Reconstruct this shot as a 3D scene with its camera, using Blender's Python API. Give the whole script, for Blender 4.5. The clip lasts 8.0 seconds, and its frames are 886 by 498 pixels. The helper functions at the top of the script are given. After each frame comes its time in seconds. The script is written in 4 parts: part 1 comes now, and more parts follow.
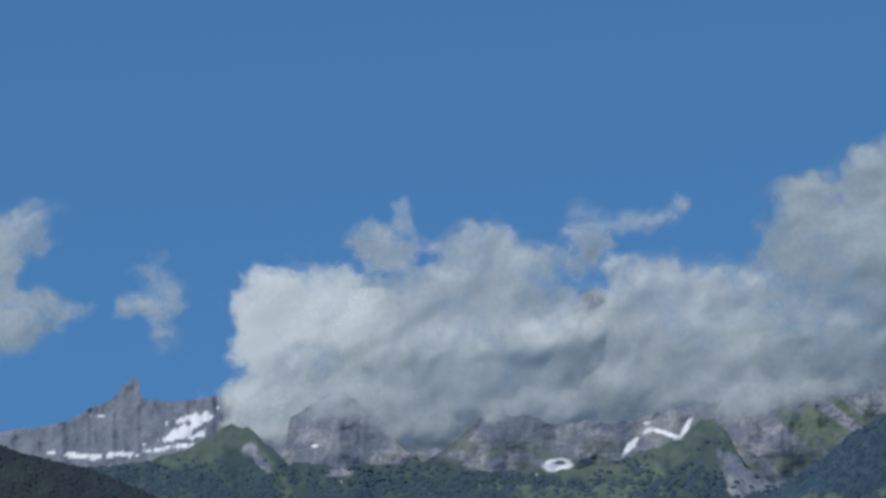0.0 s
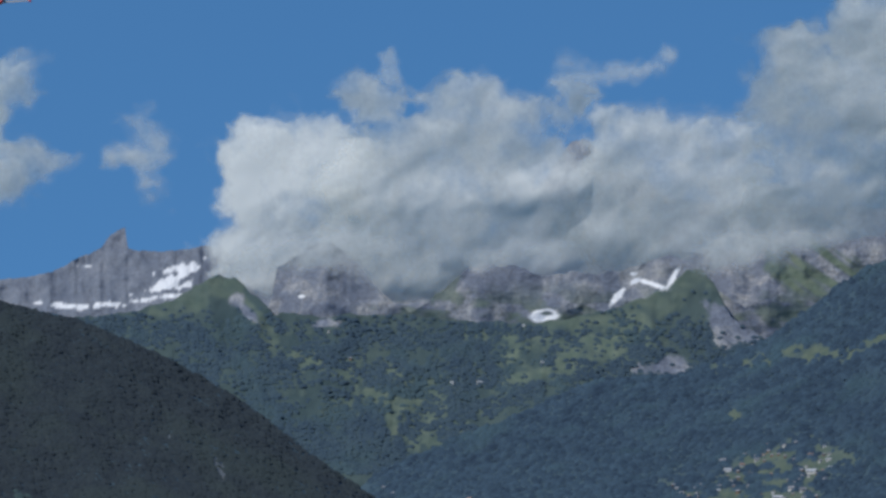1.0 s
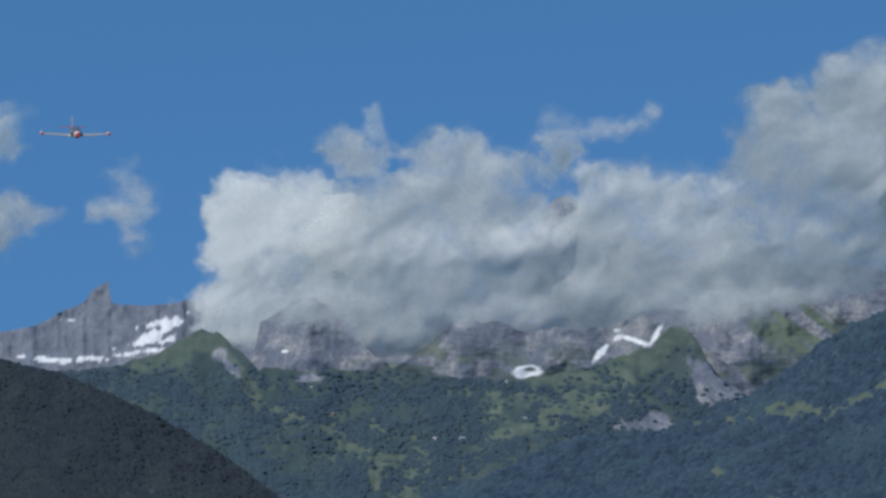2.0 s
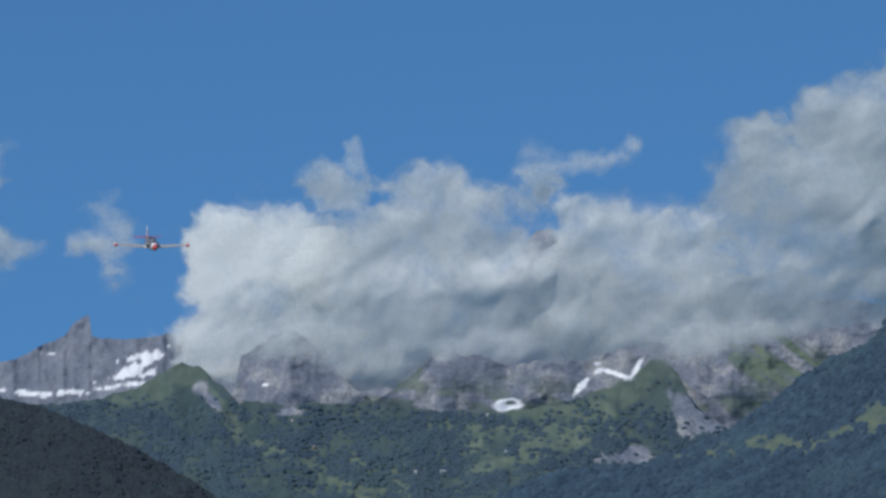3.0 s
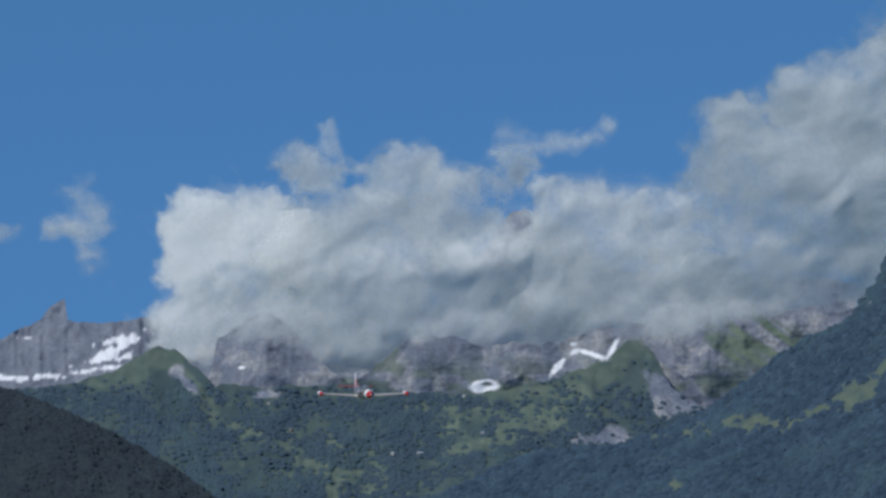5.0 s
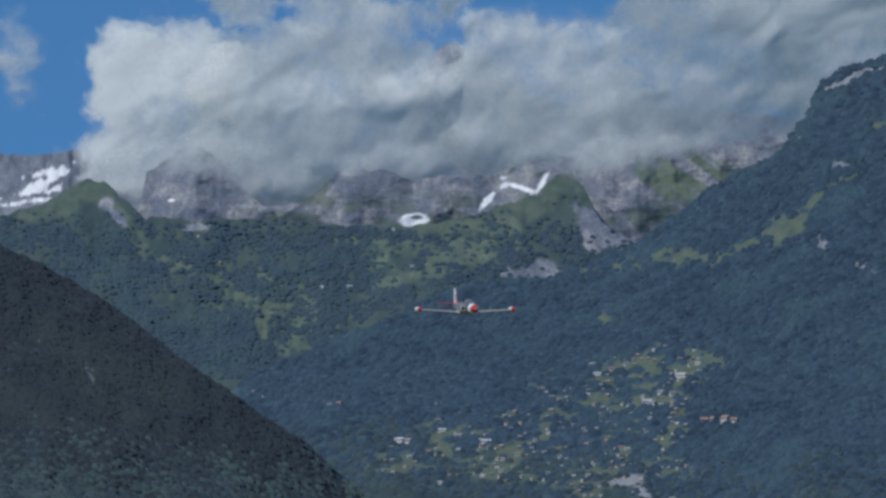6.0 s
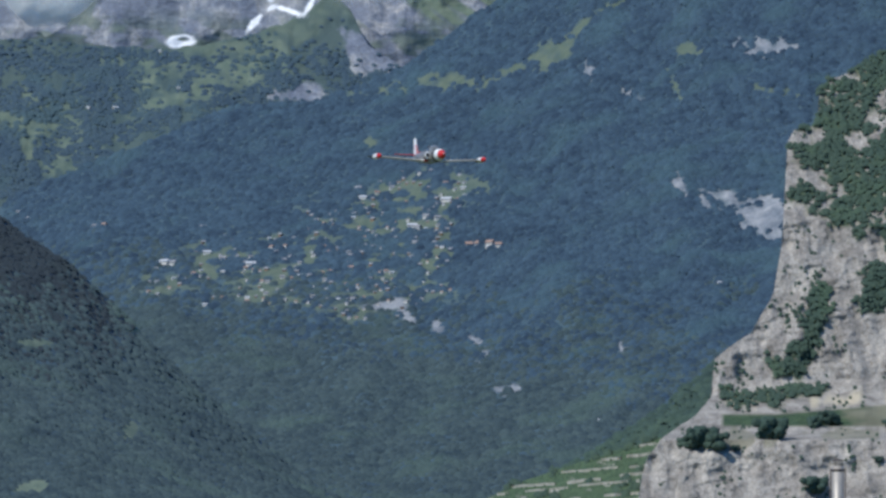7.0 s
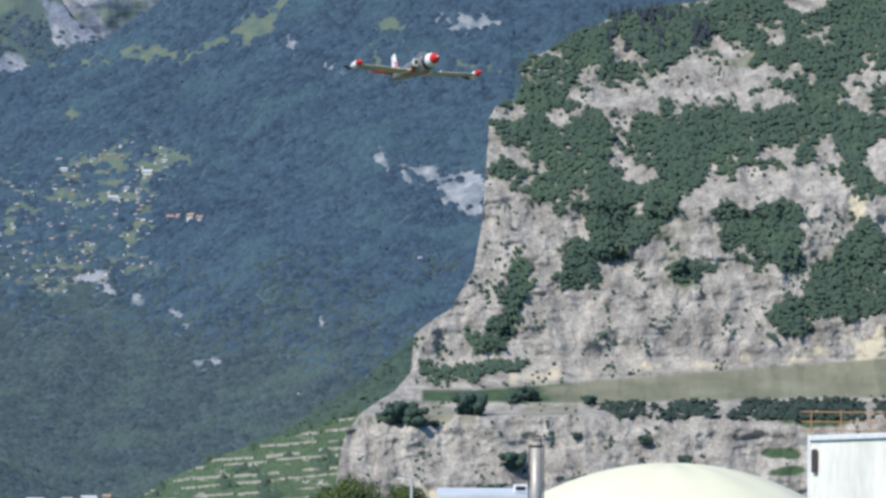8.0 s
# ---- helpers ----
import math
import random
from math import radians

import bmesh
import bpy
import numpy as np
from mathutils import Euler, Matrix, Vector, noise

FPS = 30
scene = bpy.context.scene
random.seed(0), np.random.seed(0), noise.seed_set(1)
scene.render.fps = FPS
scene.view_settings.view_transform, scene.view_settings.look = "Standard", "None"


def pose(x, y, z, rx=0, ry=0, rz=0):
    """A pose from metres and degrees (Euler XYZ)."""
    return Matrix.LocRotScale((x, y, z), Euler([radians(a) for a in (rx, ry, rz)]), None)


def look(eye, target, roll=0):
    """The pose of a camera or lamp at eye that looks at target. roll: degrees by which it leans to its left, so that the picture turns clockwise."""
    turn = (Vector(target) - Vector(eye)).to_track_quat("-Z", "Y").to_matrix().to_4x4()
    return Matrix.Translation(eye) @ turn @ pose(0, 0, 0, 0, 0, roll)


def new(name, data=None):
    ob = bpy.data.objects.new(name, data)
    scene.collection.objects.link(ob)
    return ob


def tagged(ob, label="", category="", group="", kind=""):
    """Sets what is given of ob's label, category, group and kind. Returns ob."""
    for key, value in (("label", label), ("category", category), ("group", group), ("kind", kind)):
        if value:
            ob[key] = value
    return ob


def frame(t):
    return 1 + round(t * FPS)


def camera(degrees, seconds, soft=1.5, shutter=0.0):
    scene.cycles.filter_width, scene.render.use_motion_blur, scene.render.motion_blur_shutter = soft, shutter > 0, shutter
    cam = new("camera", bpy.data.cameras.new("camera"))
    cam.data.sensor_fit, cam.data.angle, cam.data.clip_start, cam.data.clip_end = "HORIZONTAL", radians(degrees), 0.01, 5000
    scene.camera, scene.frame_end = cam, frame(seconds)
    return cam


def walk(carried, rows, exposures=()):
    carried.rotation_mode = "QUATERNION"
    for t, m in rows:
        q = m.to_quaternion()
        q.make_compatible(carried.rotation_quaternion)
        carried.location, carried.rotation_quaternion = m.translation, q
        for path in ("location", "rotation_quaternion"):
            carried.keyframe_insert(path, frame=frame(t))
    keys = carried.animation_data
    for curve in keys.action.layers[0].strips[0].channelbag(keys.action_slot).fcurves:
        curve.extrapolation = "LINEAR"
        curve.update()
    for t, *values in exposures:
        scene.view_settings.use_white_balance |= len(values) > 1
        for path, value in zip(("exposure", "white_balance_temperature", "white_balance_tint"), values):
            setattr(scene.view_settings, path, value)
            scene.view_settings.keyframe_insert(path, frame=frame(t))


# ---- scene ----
EYE = Vector((0.0, 0.0, 1.7))          # the tripod's head on the airfield
MRAD = 1e-4                            # bearings and heights of far things are in tenths of a milliradian


def ray_to(u, v):
    """The way from the tripod to a bearing u (to the right) and a height v (up)."""
    a, e = u * MRAD, v * MRAD
    return Vector((math.sin(a) * math.cos(e), math.cos(a) * math.cos(e), math.sin(e)))


# ---- the camera: a tripod head that pans and tilts after the jet ----
cam = camera(8.965, 8.0, soft=3.0)
PAN = [
    (0.0, -6.867, 7.446, -0.158),
    (0.5, -6.775, 6.63, -0.238),
    (1.0, -6.737, 5.931, -0.117),
    (1.5, -6.697, 5.931, 0.078),
    (2.0, -6.569, 6.495, 0.139),
    (3.5, -6.285, 6.861, 0.004),
    (4.0, -6.246, 6.913, -0.22),
    (4.2, -6.248, 6.937, -0.349),
    (5.3, -5.998, 6.401, -0.209),
    (5.5, -5.915, 6.161, -0.087),
    (6.0, -5.415, 4.954, -0.237),
    (6.5, -4.585, 4.045, -0.047),
    (7.0, -3.037, 3.159, 0.122),
    (7.5, -1.544, 2.759, 0.224),
    (8.0, 0.0, 2.914, 0.488),
]


def head(yaw, pitch, roll):
    a, e = radians(yaw), radians(pitch)
    way = Vector((math.sin(a) * math.cos(e), math.cos(a) * math.cos(e), math.sin(e)))
    return look(EYE, EYE + way * 100, roll)


walk(cam, [(t, head(y, p, r)) for t, y, p, r in PAN], exposures=[(0.0, -0.02, 6480, 10), (2.0, 0.0, 6480, 10), (3.5, 0.08, 6480, 10), (4.2, 0.04, 6450, 10), (5.5, -0.06, 6400, 10), (6.0, -0.08, 6330, 10), (6.5, 0.09, 6270, 9), (7.0, 0.44, 6270, 9), (7.5, 0.72, 6450, 9), (8.0, 0.86, 6600, 9)])

# ---- world and sun ----
SUN_AZ, SUN_EL = radians(-137), radians(47)      # behind the tripod and to its left, high
world = bpy.data.worlds.new("world")
scene.world = world
world.use_nodes = True
wn, wl = world.node_tree.nodes, world.node_tree.links
sky = wn.new("ShaderNodeTexSky")
sky.sky_type, sky.sun_disc = "NISHITA", False
sky.sun_elevation, sky.sun_rotation = SUN_EL, SUN_AZ
sky.altitude, sky.air_density, sky.dust_density, sky.ozone_density = 1500, 1.0, 0.0, 3.0
way_in, lift, unit = wn.new("ShaderNodeTexCoord"), wn.new("ShaderNodeVectorMath"), wn.new("ShaderNodeVectorMath")
lift.operation, unit.operation = "ADD", "NORMALIZE"
lift.inputs[1].default_value = (0, 0, 0.22)          # clear mountain air: the deep blue comes down to the crests
wl.new(way_in.outputs["Generated"], lift.inputs[0])
wl.new(lift.outputs[0], unit.inputs[0])
wl.new(unit.outputs[0], sky.inputs["Vector"])
tint = wn.new("ShaderNodeMix")
tint.data_type, tint.blend_type = "RGBA", "MULTIPLY"
tint.inputs["Factor"].default_value = 1.0
tint.inputs["B"].default_value = (0.56, 0.97, 1.17, 1)      # a dry, deep blue summer sky
wl.new(sky.outputs[0], tint.inputs["A"])
wl.new(tint.outputs["Result"], wn["Background"].inputs[0])
wn["Background"].inputs[1].default_value = 0.099
sun = new("sun", bpy.data.lights.new("sun", "SUN"))
sun.data.energy, sun.data.angle, sun.data.color = 2.75, radians(0.53), (1.0, 0.95, 0.87)
SUN_WAY = Vector((math.sin(SUN_AZ) * math.cos(SUN_EL), math.cos(SUN_AZ) * math.cos(SUN_EL), math.sin(SUN_EL)))
sun.matrix_world = look(SUN_WAY * 300, (0, 0, 0))
scene.cycles.transparent_max_bounces = 48


# ---- noise on arrays ----
def lattice(ix, iy, iz, seed):
    h = (ix * 374761393 + iy * 668265263 + iz * 2147483647 + seed * 974634777) & 0xFFFFFFFF
    h = ((h ^ (h >> 13)) * 1274126177) & 0xFFFFFFFF
    h = ((h ^ (h >> 16)) * 2246822519) & 0xFFFFFFFF
    return ((h ^ (h >> 15)) & 0xFFFFFF) / float(0xFFFFFF)


def value_noise(x, y, z=0.0, seed=0):
    x, y, z = np.broadcast_arrays(np.asarray(x, float), np.asarray(y, float), np.asarray(z, float))
    ix, iy, iz = (np.floor(a).astype(np.int64) for a in (x, y, z))
    fx, fy, fz = (a - np.floor(a) for a in (x, y, z))
    fx, fy, fz = (a * a * (3 - 2 * a) for a in (fx, fy, fz))
    out = 0.0
    for dx in (0, 1):
        for dy in (0, 1):
            for dz in (0, 1):
                w = (fx if dx else 1 - fx) * (fy if dy else 1 - fy) * (fz if dz else 1 - fz)
                out = out + w * lattice(ix + dx, iy + dy, iz + dz, seed)
    return out * 2 - 1


def fbm(x, y, z=0.0, octaves=4, seed=0, ridged=False):
    out, amp, total = 0.0, 1.0, 0.0
    for k in range(octaves):
        n = value_noise(np.asarray(x) * 2 ** k, np.asarray(y) * 2 ** k, np.asarray(z) * 2 ** k, seed + k)
        out, total, amp = out + amp * (1 - 2 * np.abs(n) if ridged else n), total + amp, amp * 0.5
    return out / total


# ---- materials ----
def shader(name, rough=0.9, metal=0.0):
    m = bpy.data.materials.new(name)
    m.use_nodes = True
    b = m.node_tree.nodes["Principled BSDF"]
    b.inputs["Roughness"].default_value, b.inputs["Metallic"].default_value = rough, metal
    return m, m.node_tree.nodes, m.node_tree.links, b


def noise_node(nodes, links, scale, detail=6, coords="Object", rough=0.55, stretch=None):
    tc = nodes.new("ShaderNodeTexCoord")
    n = nodes.new("ShaderNodeTexNoise")
    n.inputs["Scale"].default_value, n.inputs["Detail"].default_value, n.inputs["Roughness"].default_value = scale, detail, rough
    source = tc.outputs[coords]
    if stretch:
        mp = nodes.new("ShaderNodeMapping")
        mp.inputs["Scale"].default_value = stretch
        links.new(source, mp.inputs["Vector"])
        source = mp.outputs["Vector"]
    links.new(source, n.inputs["Vector"])
    return n.outputs["Fac"]


def ramp(nodes, links, fac, stops):
    r = nodes.new("ShaderNodeValToRGB")
    e = r.color_ramp.elements
    while len(e) < len(stops):
        e.new(0.5)
    for el, (p, c) in zip(e, stops):
        el.position, el.color = p, (*c, 1)
    links.new(fac, r.inputs["Fac"])
    return r.outputs["Color"]


def mix(nodes, links, fac, a, b):
    m = nodes.new("ShaderNodeMix")
    m.data_type = "RGBA"
    for socket, value in ((m.inputs["Factor"], fac), (m.inputs["A"], a), (m.inputs["B"], b)):
        if isinstance(value, bpy.types.NodeSocket):
            links.new(value, socket)
        else:
            socket.default_value = value if isinstance(value, float) else (*value, 1)
    return m.outputs["Result"]


def bump(nodes, links, b, height, strength, distance):
    n = nodes.new("ShaderNodeBump")
    n.inputs["Strength"].default_value, n.inputs["Distance"].default_value = strength, distance
    links.new(height, n.inputs["Height"])
    links.new(n.outputs["Normal"], b.inputs["Normal"])


def mottled(name, dark, light, scale, rough=0.9, relief=0.0, metal=0.0, detail=6, stretch=None, spread=0.22):
    """A surface of two tones in patches and in fine grain."""
    m, n, l, b = shader(name, rough, metal)
    a = noise_node(n, l, scale, detail, stretch=stretch)
    fine = noise_node(n, l, scale * 7, 3, stretch=stretch)
    both = n.new("ShaderNodeMath")
    both.operation = "MULTIPLY_ADD"
    both.inputs[1].default_value = 0.35
    l.new(fine, both.inputs[0])
    l.new(a, both.inputs[2])
    mid = 0.5 + 0.175
    l.new(ramp(n, l, both.outputs[0], [(mid - spread, dark), (mid + spread, light)]), b.inputs["Base Color"])
    if relief:
        bump(n, l, b, both.outputs[0], 0.8, relief)
    return m


def attribute(nodes, name):
    a = nodes.new("ShaderNodeAttribute")
    a.attribute_name = name
    return a.outputs["Fac"]


def land_material(name, soil, grass, rock, snow=(0.86, 0.87, 0.88), scale=0.02, relief=6.0, crag=0.0):
    """Forest floor, meadow, bare rock and snow, by the attributes that the hill carries. crag: how cracked the rock is."""
    m, n, l, b = shader(name, 0.95)
    broad, fine = noise_node(n, l, scale, 6), noise_node(n, l, scale * 6, 6)
    floor_tone = ramp(n, l, broad, [(0.35, soil[0]), (0.65, soil[1])])
    grass_tone = ramp(n, l, fine, [(0.35, grass[0]), (0.65, grass[1])])
    face = noise_node(n, l, scale * 3, 8, rough=0.68, stretch=(1.0, 1.0, 0.55))
    rock_tone = ramp(n, l, face, [(0.32, rock[0]), (0.50, rock[1]), (0.66, rock[2])])
    height = fine
    if crag:
        tc, cells = n.new("ShaderNodeTexCoord"), n.new("ShaderNodeTexVoronoi")
        cells.feature, cells.inputs["Scale"].default_value = "DISTANCE_TO_EDGE", scale * 9
        bent = n.new("ShaderNodeVectorMath")
        bent.operation = "MULTIPLY_ADD"
        wob = n.new("ShaderNodeTexNoise")
        wob.inputs["Scale"].default_value, wob.inputs["Detail"].default_value = scale * 8, 5
        l.new(tc.outputs["Object"], wob.inputs["Vector"])
        l.new(wob.outputs["Color"], bent.inputs[0])
        bent.inputs[1].default_value = (5.0, 5.0, 7.0)
        l.new(tc.outputs["Object"], bent.inputs[2])
        l.new(bent.outputs[0], cells.inputs["Vector"])
        crack = ramp(n, l, cells.outputs["Distance"], [(0.0, (0.62, 0.60, 0.58)), (0.06, (1, 1, 1))])
        grain = ramp(n, l, noise_node(n, l, scale * 26, 4, rough=0.7), [(0.3, (0.58, 0.58, 0.58)), (0.68, (1.22, 1.22, 1.22))])
        for layer in (crack, grain):
            mul = n.new("ShaderNodeMix")
            mul.data_type, mul.blend_type = "RGBA", "MULTIPLY"
            mul.inputs["Factor"].default_value = crag
            l.new(rock_tone, mul.inputs["A"])
            l.new(layer, mul.inputs["B"])
            rock_tone = mul.outputs["Result"]
        height = noise_node(n, l, scale * 12, 8, rough=0.7)
    tone = mix(n, l, attribute(n, "grass"), floor_tone, grass_tone)
    tone = mix(n, l, attribute(n, "rock"), tone, rock_tone)
    tone = mix(n, l, attribute(n, "snow"), tone, snow)
    l.new(tone, b.inputs["Base Color"])
    bump(n, l, b, height, 0.8, relief)
    return m


# forest floor tones, with distance haze put in as added blue
FAR_HAZED_SOIL = ((0.046, 0.080, 0.084), (0.076, 0.112, 0.104))
HAZED_SOIL = ((0.034, 0.068, 0.096), (0.055, 0.098, 0.122))
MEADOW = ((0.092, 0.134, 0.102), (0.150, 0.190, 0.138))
# far limestone, its blue cast being distance haze put into the colour
HAZED_ROCK_FAR = ((0.115, 0.140, 0.195), (0.185, 0.21, 0.26), (0.41, 0.41, 0.405))
HAZED_ROCK_PEAK = ((0.125, 0.15, 0.20), (0.185, 0.21, 0.255), (0.26, 0.28, 0.32))
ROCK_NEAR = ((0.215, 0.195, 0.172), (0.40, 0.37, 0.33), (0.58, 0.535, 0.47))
far_land = land_material("far_land", FAR_HAZED_SOIL, MEADOW, HAZED_ROCK_FAR, scale=0.012, relief=0.8, crag=0.6)
peak_land = land_material("peak_land", HAZED_SOIL, MEADOW, HAZED_ROCK_PEAK, scale=0.012, relief=1.0, crag=0.4)
slope_land = land_material("slope_land", HAZED_SOIL, MEADOW, ((0.13, 0.15, 0.16), (0.25, 0.255, 0.26), (0.38, 0.375, 0.365)), scale=0.02, relief=0.4, crag=0.5)
village_land = land_material("village_land", HAZED_SOIL, ((0.076, 0.110, 0.080), (0.120, 0.152, 0.104)), ((0.10, 0.125, 0.15), (0.225, 0.245, 0.27), (0.36, 0.37, 0.375)), scale=0.02, relief=0.4, crag=0.5)
cliff_land = land_material("cliff_land", ((0.19, 0.185, 0.125), (0.29, 0.28, 0.20)), ((0.036, 0.072, 0.036), (0.066, 0.112, 0.050)), ROCK_NEAR,
                           snow=(0.64, 0.56, 0.40), scale=0.05, relief=1.6, crag=0.9)


def foliage(name, dark, light, scale):
    """Leaves or needles: a tone of its own for each plant, and broad drifts over the hill."""
    m, n, l, b = shader(name, 0.9)
    geo = n.new("ShaderNodeNewGeometry")
    each = ramp(n, l, geo.outputs["Random Per Island"], [(0.0, dark), (1.0, light)])
    wide = ramp(n, l, noise_node(n, l, scale, 4), [(0.38, dark), (0.62, light)])
    stand_of = ramp(n, l, noise_node(n, l, scale * 3.7, 5), [(0.40, dark), (0.60, light)])
    clump = ramp(n, l, noise_node(n, l, scale * 11, 3), [(0.42, dark), (0.58, light)])
    tone = mix(n, l, 0.58, each, mix(n, l, 0.55, mix(n, l, 0.5, wide, stand_of), clump))
    fresh = ramp(n, l, noise_node(n, l, scale * 1.9, 5), [(0.52, (0, 0, 0)), (0.66, (0.45, 0.45, 0.45))])
    l.new(mix(n, l, fresh, tone, tuple(c * k for c, k in zip(light, (1.15, 1.22, 0.98)))), b.inputs["Base Color"])
    return m


# tree tones bluer than the real leaves: the air's haze is mixed in
hazed_spruce_far = foliage("hazed_spruce_far", (0.021, 0.048, 0.080), (0.052, 0.090, 0.114), 0.011)
hazed_spruce = foliage("hazed_spruce", (0.007, 0.024, 0.049), (0.047, 0.091, 0.131), 0.011)
hazed_mixed_wood = foliage("hazed_mixed_wood", (0.011, 0.029, 0.043), (0.058, 0.092, 0.095), 0.011)
# the left hillside's shade is painted into this darker needle tone
shaded_pine = foliage("shaded_pine", (0.011, 0.021, 0.032), (0.029, 0.043, 0.050), 0.012)
broadleaf = foliage("broadleaf", (0.018, 0.042, 0.040), (0.052, 0.090, 0.066), 0.02)
bush_leaf = foliage("bush_leaf", (0.024, 0.052, 0.040), (0.052, 0.085, 0.058), 0.05)
hedge_leaf = foliage("hedge_leaf", (0.012, 0.027, 0.025), (0.032, 0.055, 0.042), 0.05)


# ---- mesh building ----
def mesh_of(name, verts, faces, material, smooth=False):
    me = bpy.data.meshes.new(name)
    me.from_pydata([tuple(v) for v in verts], [], [tuple(f) for f in faces])
    me.materials.append(material)
    if smooth:
        me.polygons.foreach_set("use_smooth", [True] * len(me.polygons))
    me.update()
    return me


def fast_mesh(name, verts, faces, material, smooth=False):
    """The same from arrays: verts (n, 3), faces (m, k) with k corners each."""
    me = bpy.data.meshes.new(name)
    n, k = faces.shape
    me.vertices.add(len(verts))
    me.vertices.foreach_set("co", np.ascontiguousarray(verts, np.float32).ravel())
    me.loops.add(n * k)
    me.loops.foreach_set("vertex_index", np.ascontiguousarray(faces, np.int32).ravel())
    me.polygons.add(n)
    me.polygons.foreach_set("loop_start", np.arange(0, n * k, k, dtype=np.int32))
    me.polygons.foreach_set("use_smooth", np.full(n, smooth))
    me.materials.append(material)
    me.update(calc_edges=True)
    return me


def put_attribute(me, name, values):
    a = me.attributes.new(name, "FLOAT", "POINT")
    a.data.foreach_set("value", np.ascontiguousarray(values, np.float32).ravel())


def part(name, bm, material, parent, label=""):
    """One mesh object under a thing or a part."""
    me = bpy.data.meshes.new(name)
    bm.to_mesh(me)
    bm.free()
    me.materials.append(material)
    ob = new(name, me)
    ob.parent = parent
    return tagged(ob, label)


def spherical(u, v, d):
    a, e = np.asarray(u) * MRAD, np.asarray(v) * MRAD
    return np.stack([d * np.sin(a) * np.cos(e), d * np.cos(a) * np.cos(e), EYE.z + d * np.sin(e)], -1)


def line(points):
    xs, ys = zip(*points)
    return lambda u: np.interp(u, xs, ys)


class Hill:
    """A hillside between a foot line and a crest line; u is the bearing, v the height."""

    def __init__(self, crest, foot, near, far, relief=30.0, size=120.0, bend=1.0, rough=3.0, seed=0, steps=(), faces=(), cracks=0.0):
        self.faces, self.cracks = faces, cracks
        self.crest, self.foot, self.near, self.far = line(crest), line(foot), near, far
        self.relief, self.size, self.bend, self.rough, self.seed = relief, size, bend, rough, seed
        self.steps = line(steps) if steps else None

    def top(self, u):
        return self.crest(u) + self.rough * fbm(np.asarray(u) / 22.0, 0.5, seed=self.seed + 9, octaves=4)

    def depth(self, u, v):
        u, v = np.asarray(u, float), np.asarray(v, float)
        foot = self.foot(u)
        high = np.mean([self.crest(u + k) for k in np.linspace(-220, 220, 11)], axis=0)
        s = np.clip((v - foot) / np.maximum(high - foot, 1), 0, 1.5)
        s = self.steps(v) if self.steps else s ** self.bend
        n = fbm(u / self.size, v / self.size, octaves=5, seed=self.seed, ridged=True)
        fade = np.clip((v - foot) / 40, 0, 1)
        deep = self.near + (self.far - self.near) * s - self.relief * n * fade
        for su, sv, a, b, tilt in self.faces:                  # buttresses: steep faces that turn away to the right
            mask = blots(u, v, [(su, sv, a, b, 0)], self.seed + 77, 0.15, 60, 1.0)
            deep = deep - mask * tilt * np.clip(a - (u - su), 0, 2 * a) * MRAD * self.near
        if self.cracks:                                        # gullies and ribs of bare rock, not on the ledge
            rib = fbm((u + 0.25 * v) / 44, v / 70, octaves=4, seed=self.seed + 78, ridged=True) + 0.3 * fbm(u / 60, (v - 0.15 * u) / 16, octaves=3, seed=self.seed + 79, ridged=True)
            deep = deep - self.cracks * rib * np.clip((np.abs(v - 270) - 45) / 30, 0, 1)
        return deep

    def place(self, u, v):
        return spherical(u, v, self.depth(u, v))

    def build(self, name, label, u0, u1, du, rows, material, marks=None, back=300.0, level=False):
        us = np.arange(u0, u1 + du, du)
        s = np.linspace(0, 1, rows)
        uu, ss = np.meshgrid(us, s)
        foot, top = self.foot(uu), self.top(uu)
        vv = foot + (top - foot) * ss
        if level:                                              # rows of even height, for steep edges
            vv = np.minimum(foot + (top.max() - foot) * ss, top)
        dd = self.depth(uu, vv)
        grass, rock, snow = marks(uu, vv) if marks else (np.zeros_like(uu),) * 3
        pts = spherical(uu, vv, dd)
        for k, drop in ((0.3, 0.08), (1.0, 0.55)):             # the far side, falling away
            far = spherical(us, self.top(us) * (1 - drop), dd[-1] + back * k)[None]
            pts = np.concatenate([pts, far])
            grass, rock, snow = (np.concatenate([a, a[-1:]]) for a in (grass, rock, snow))
        r, c = pts.shape[:2]
        idx = np.arange(r * c).reshape(r, c)
        faces = np.stack([idx[:-1, :-1], idx[:-1, 1:], idx[1:, 1:], idx[1:, :-1]], -1).reshape(-1, 4)
        me = fast_mesh(name, pts.reshape(-1, 3), faces, material, True)
        for key, a in (("grass", grass), ("rock", rock), ("snow", snow)):
            put_attribute(me, key, a)
        return tagged(new(name, me), label, "hill", kind="structure")


def blots(u, v, spots, seed=0, wobble=0.5, size=26.0, soft=0.25):
    """1 inside any of the spots (u, v, half width, half height, lean), with ragged edges."""
    out = np.zeros_like(np.asarray(u, float))
    n = fbm(np.asarray(u) / size, np.asarray(v) / size, octaves=4, seed=seed)
    for su, sv, a, b, lean in spots:
        x, y = u - su, v - sv
        c, s = math.cos(radians(lean)), math.sin(radians(lean))
        q = np.sqrt(((x * c + y * s) / a) ** 2 + ((y * c - x * s) / b) ** 2)
        out = np.maximum(out, np.clip((1 - q + wobble * n * 2) / soft, 0, 1))
    return out


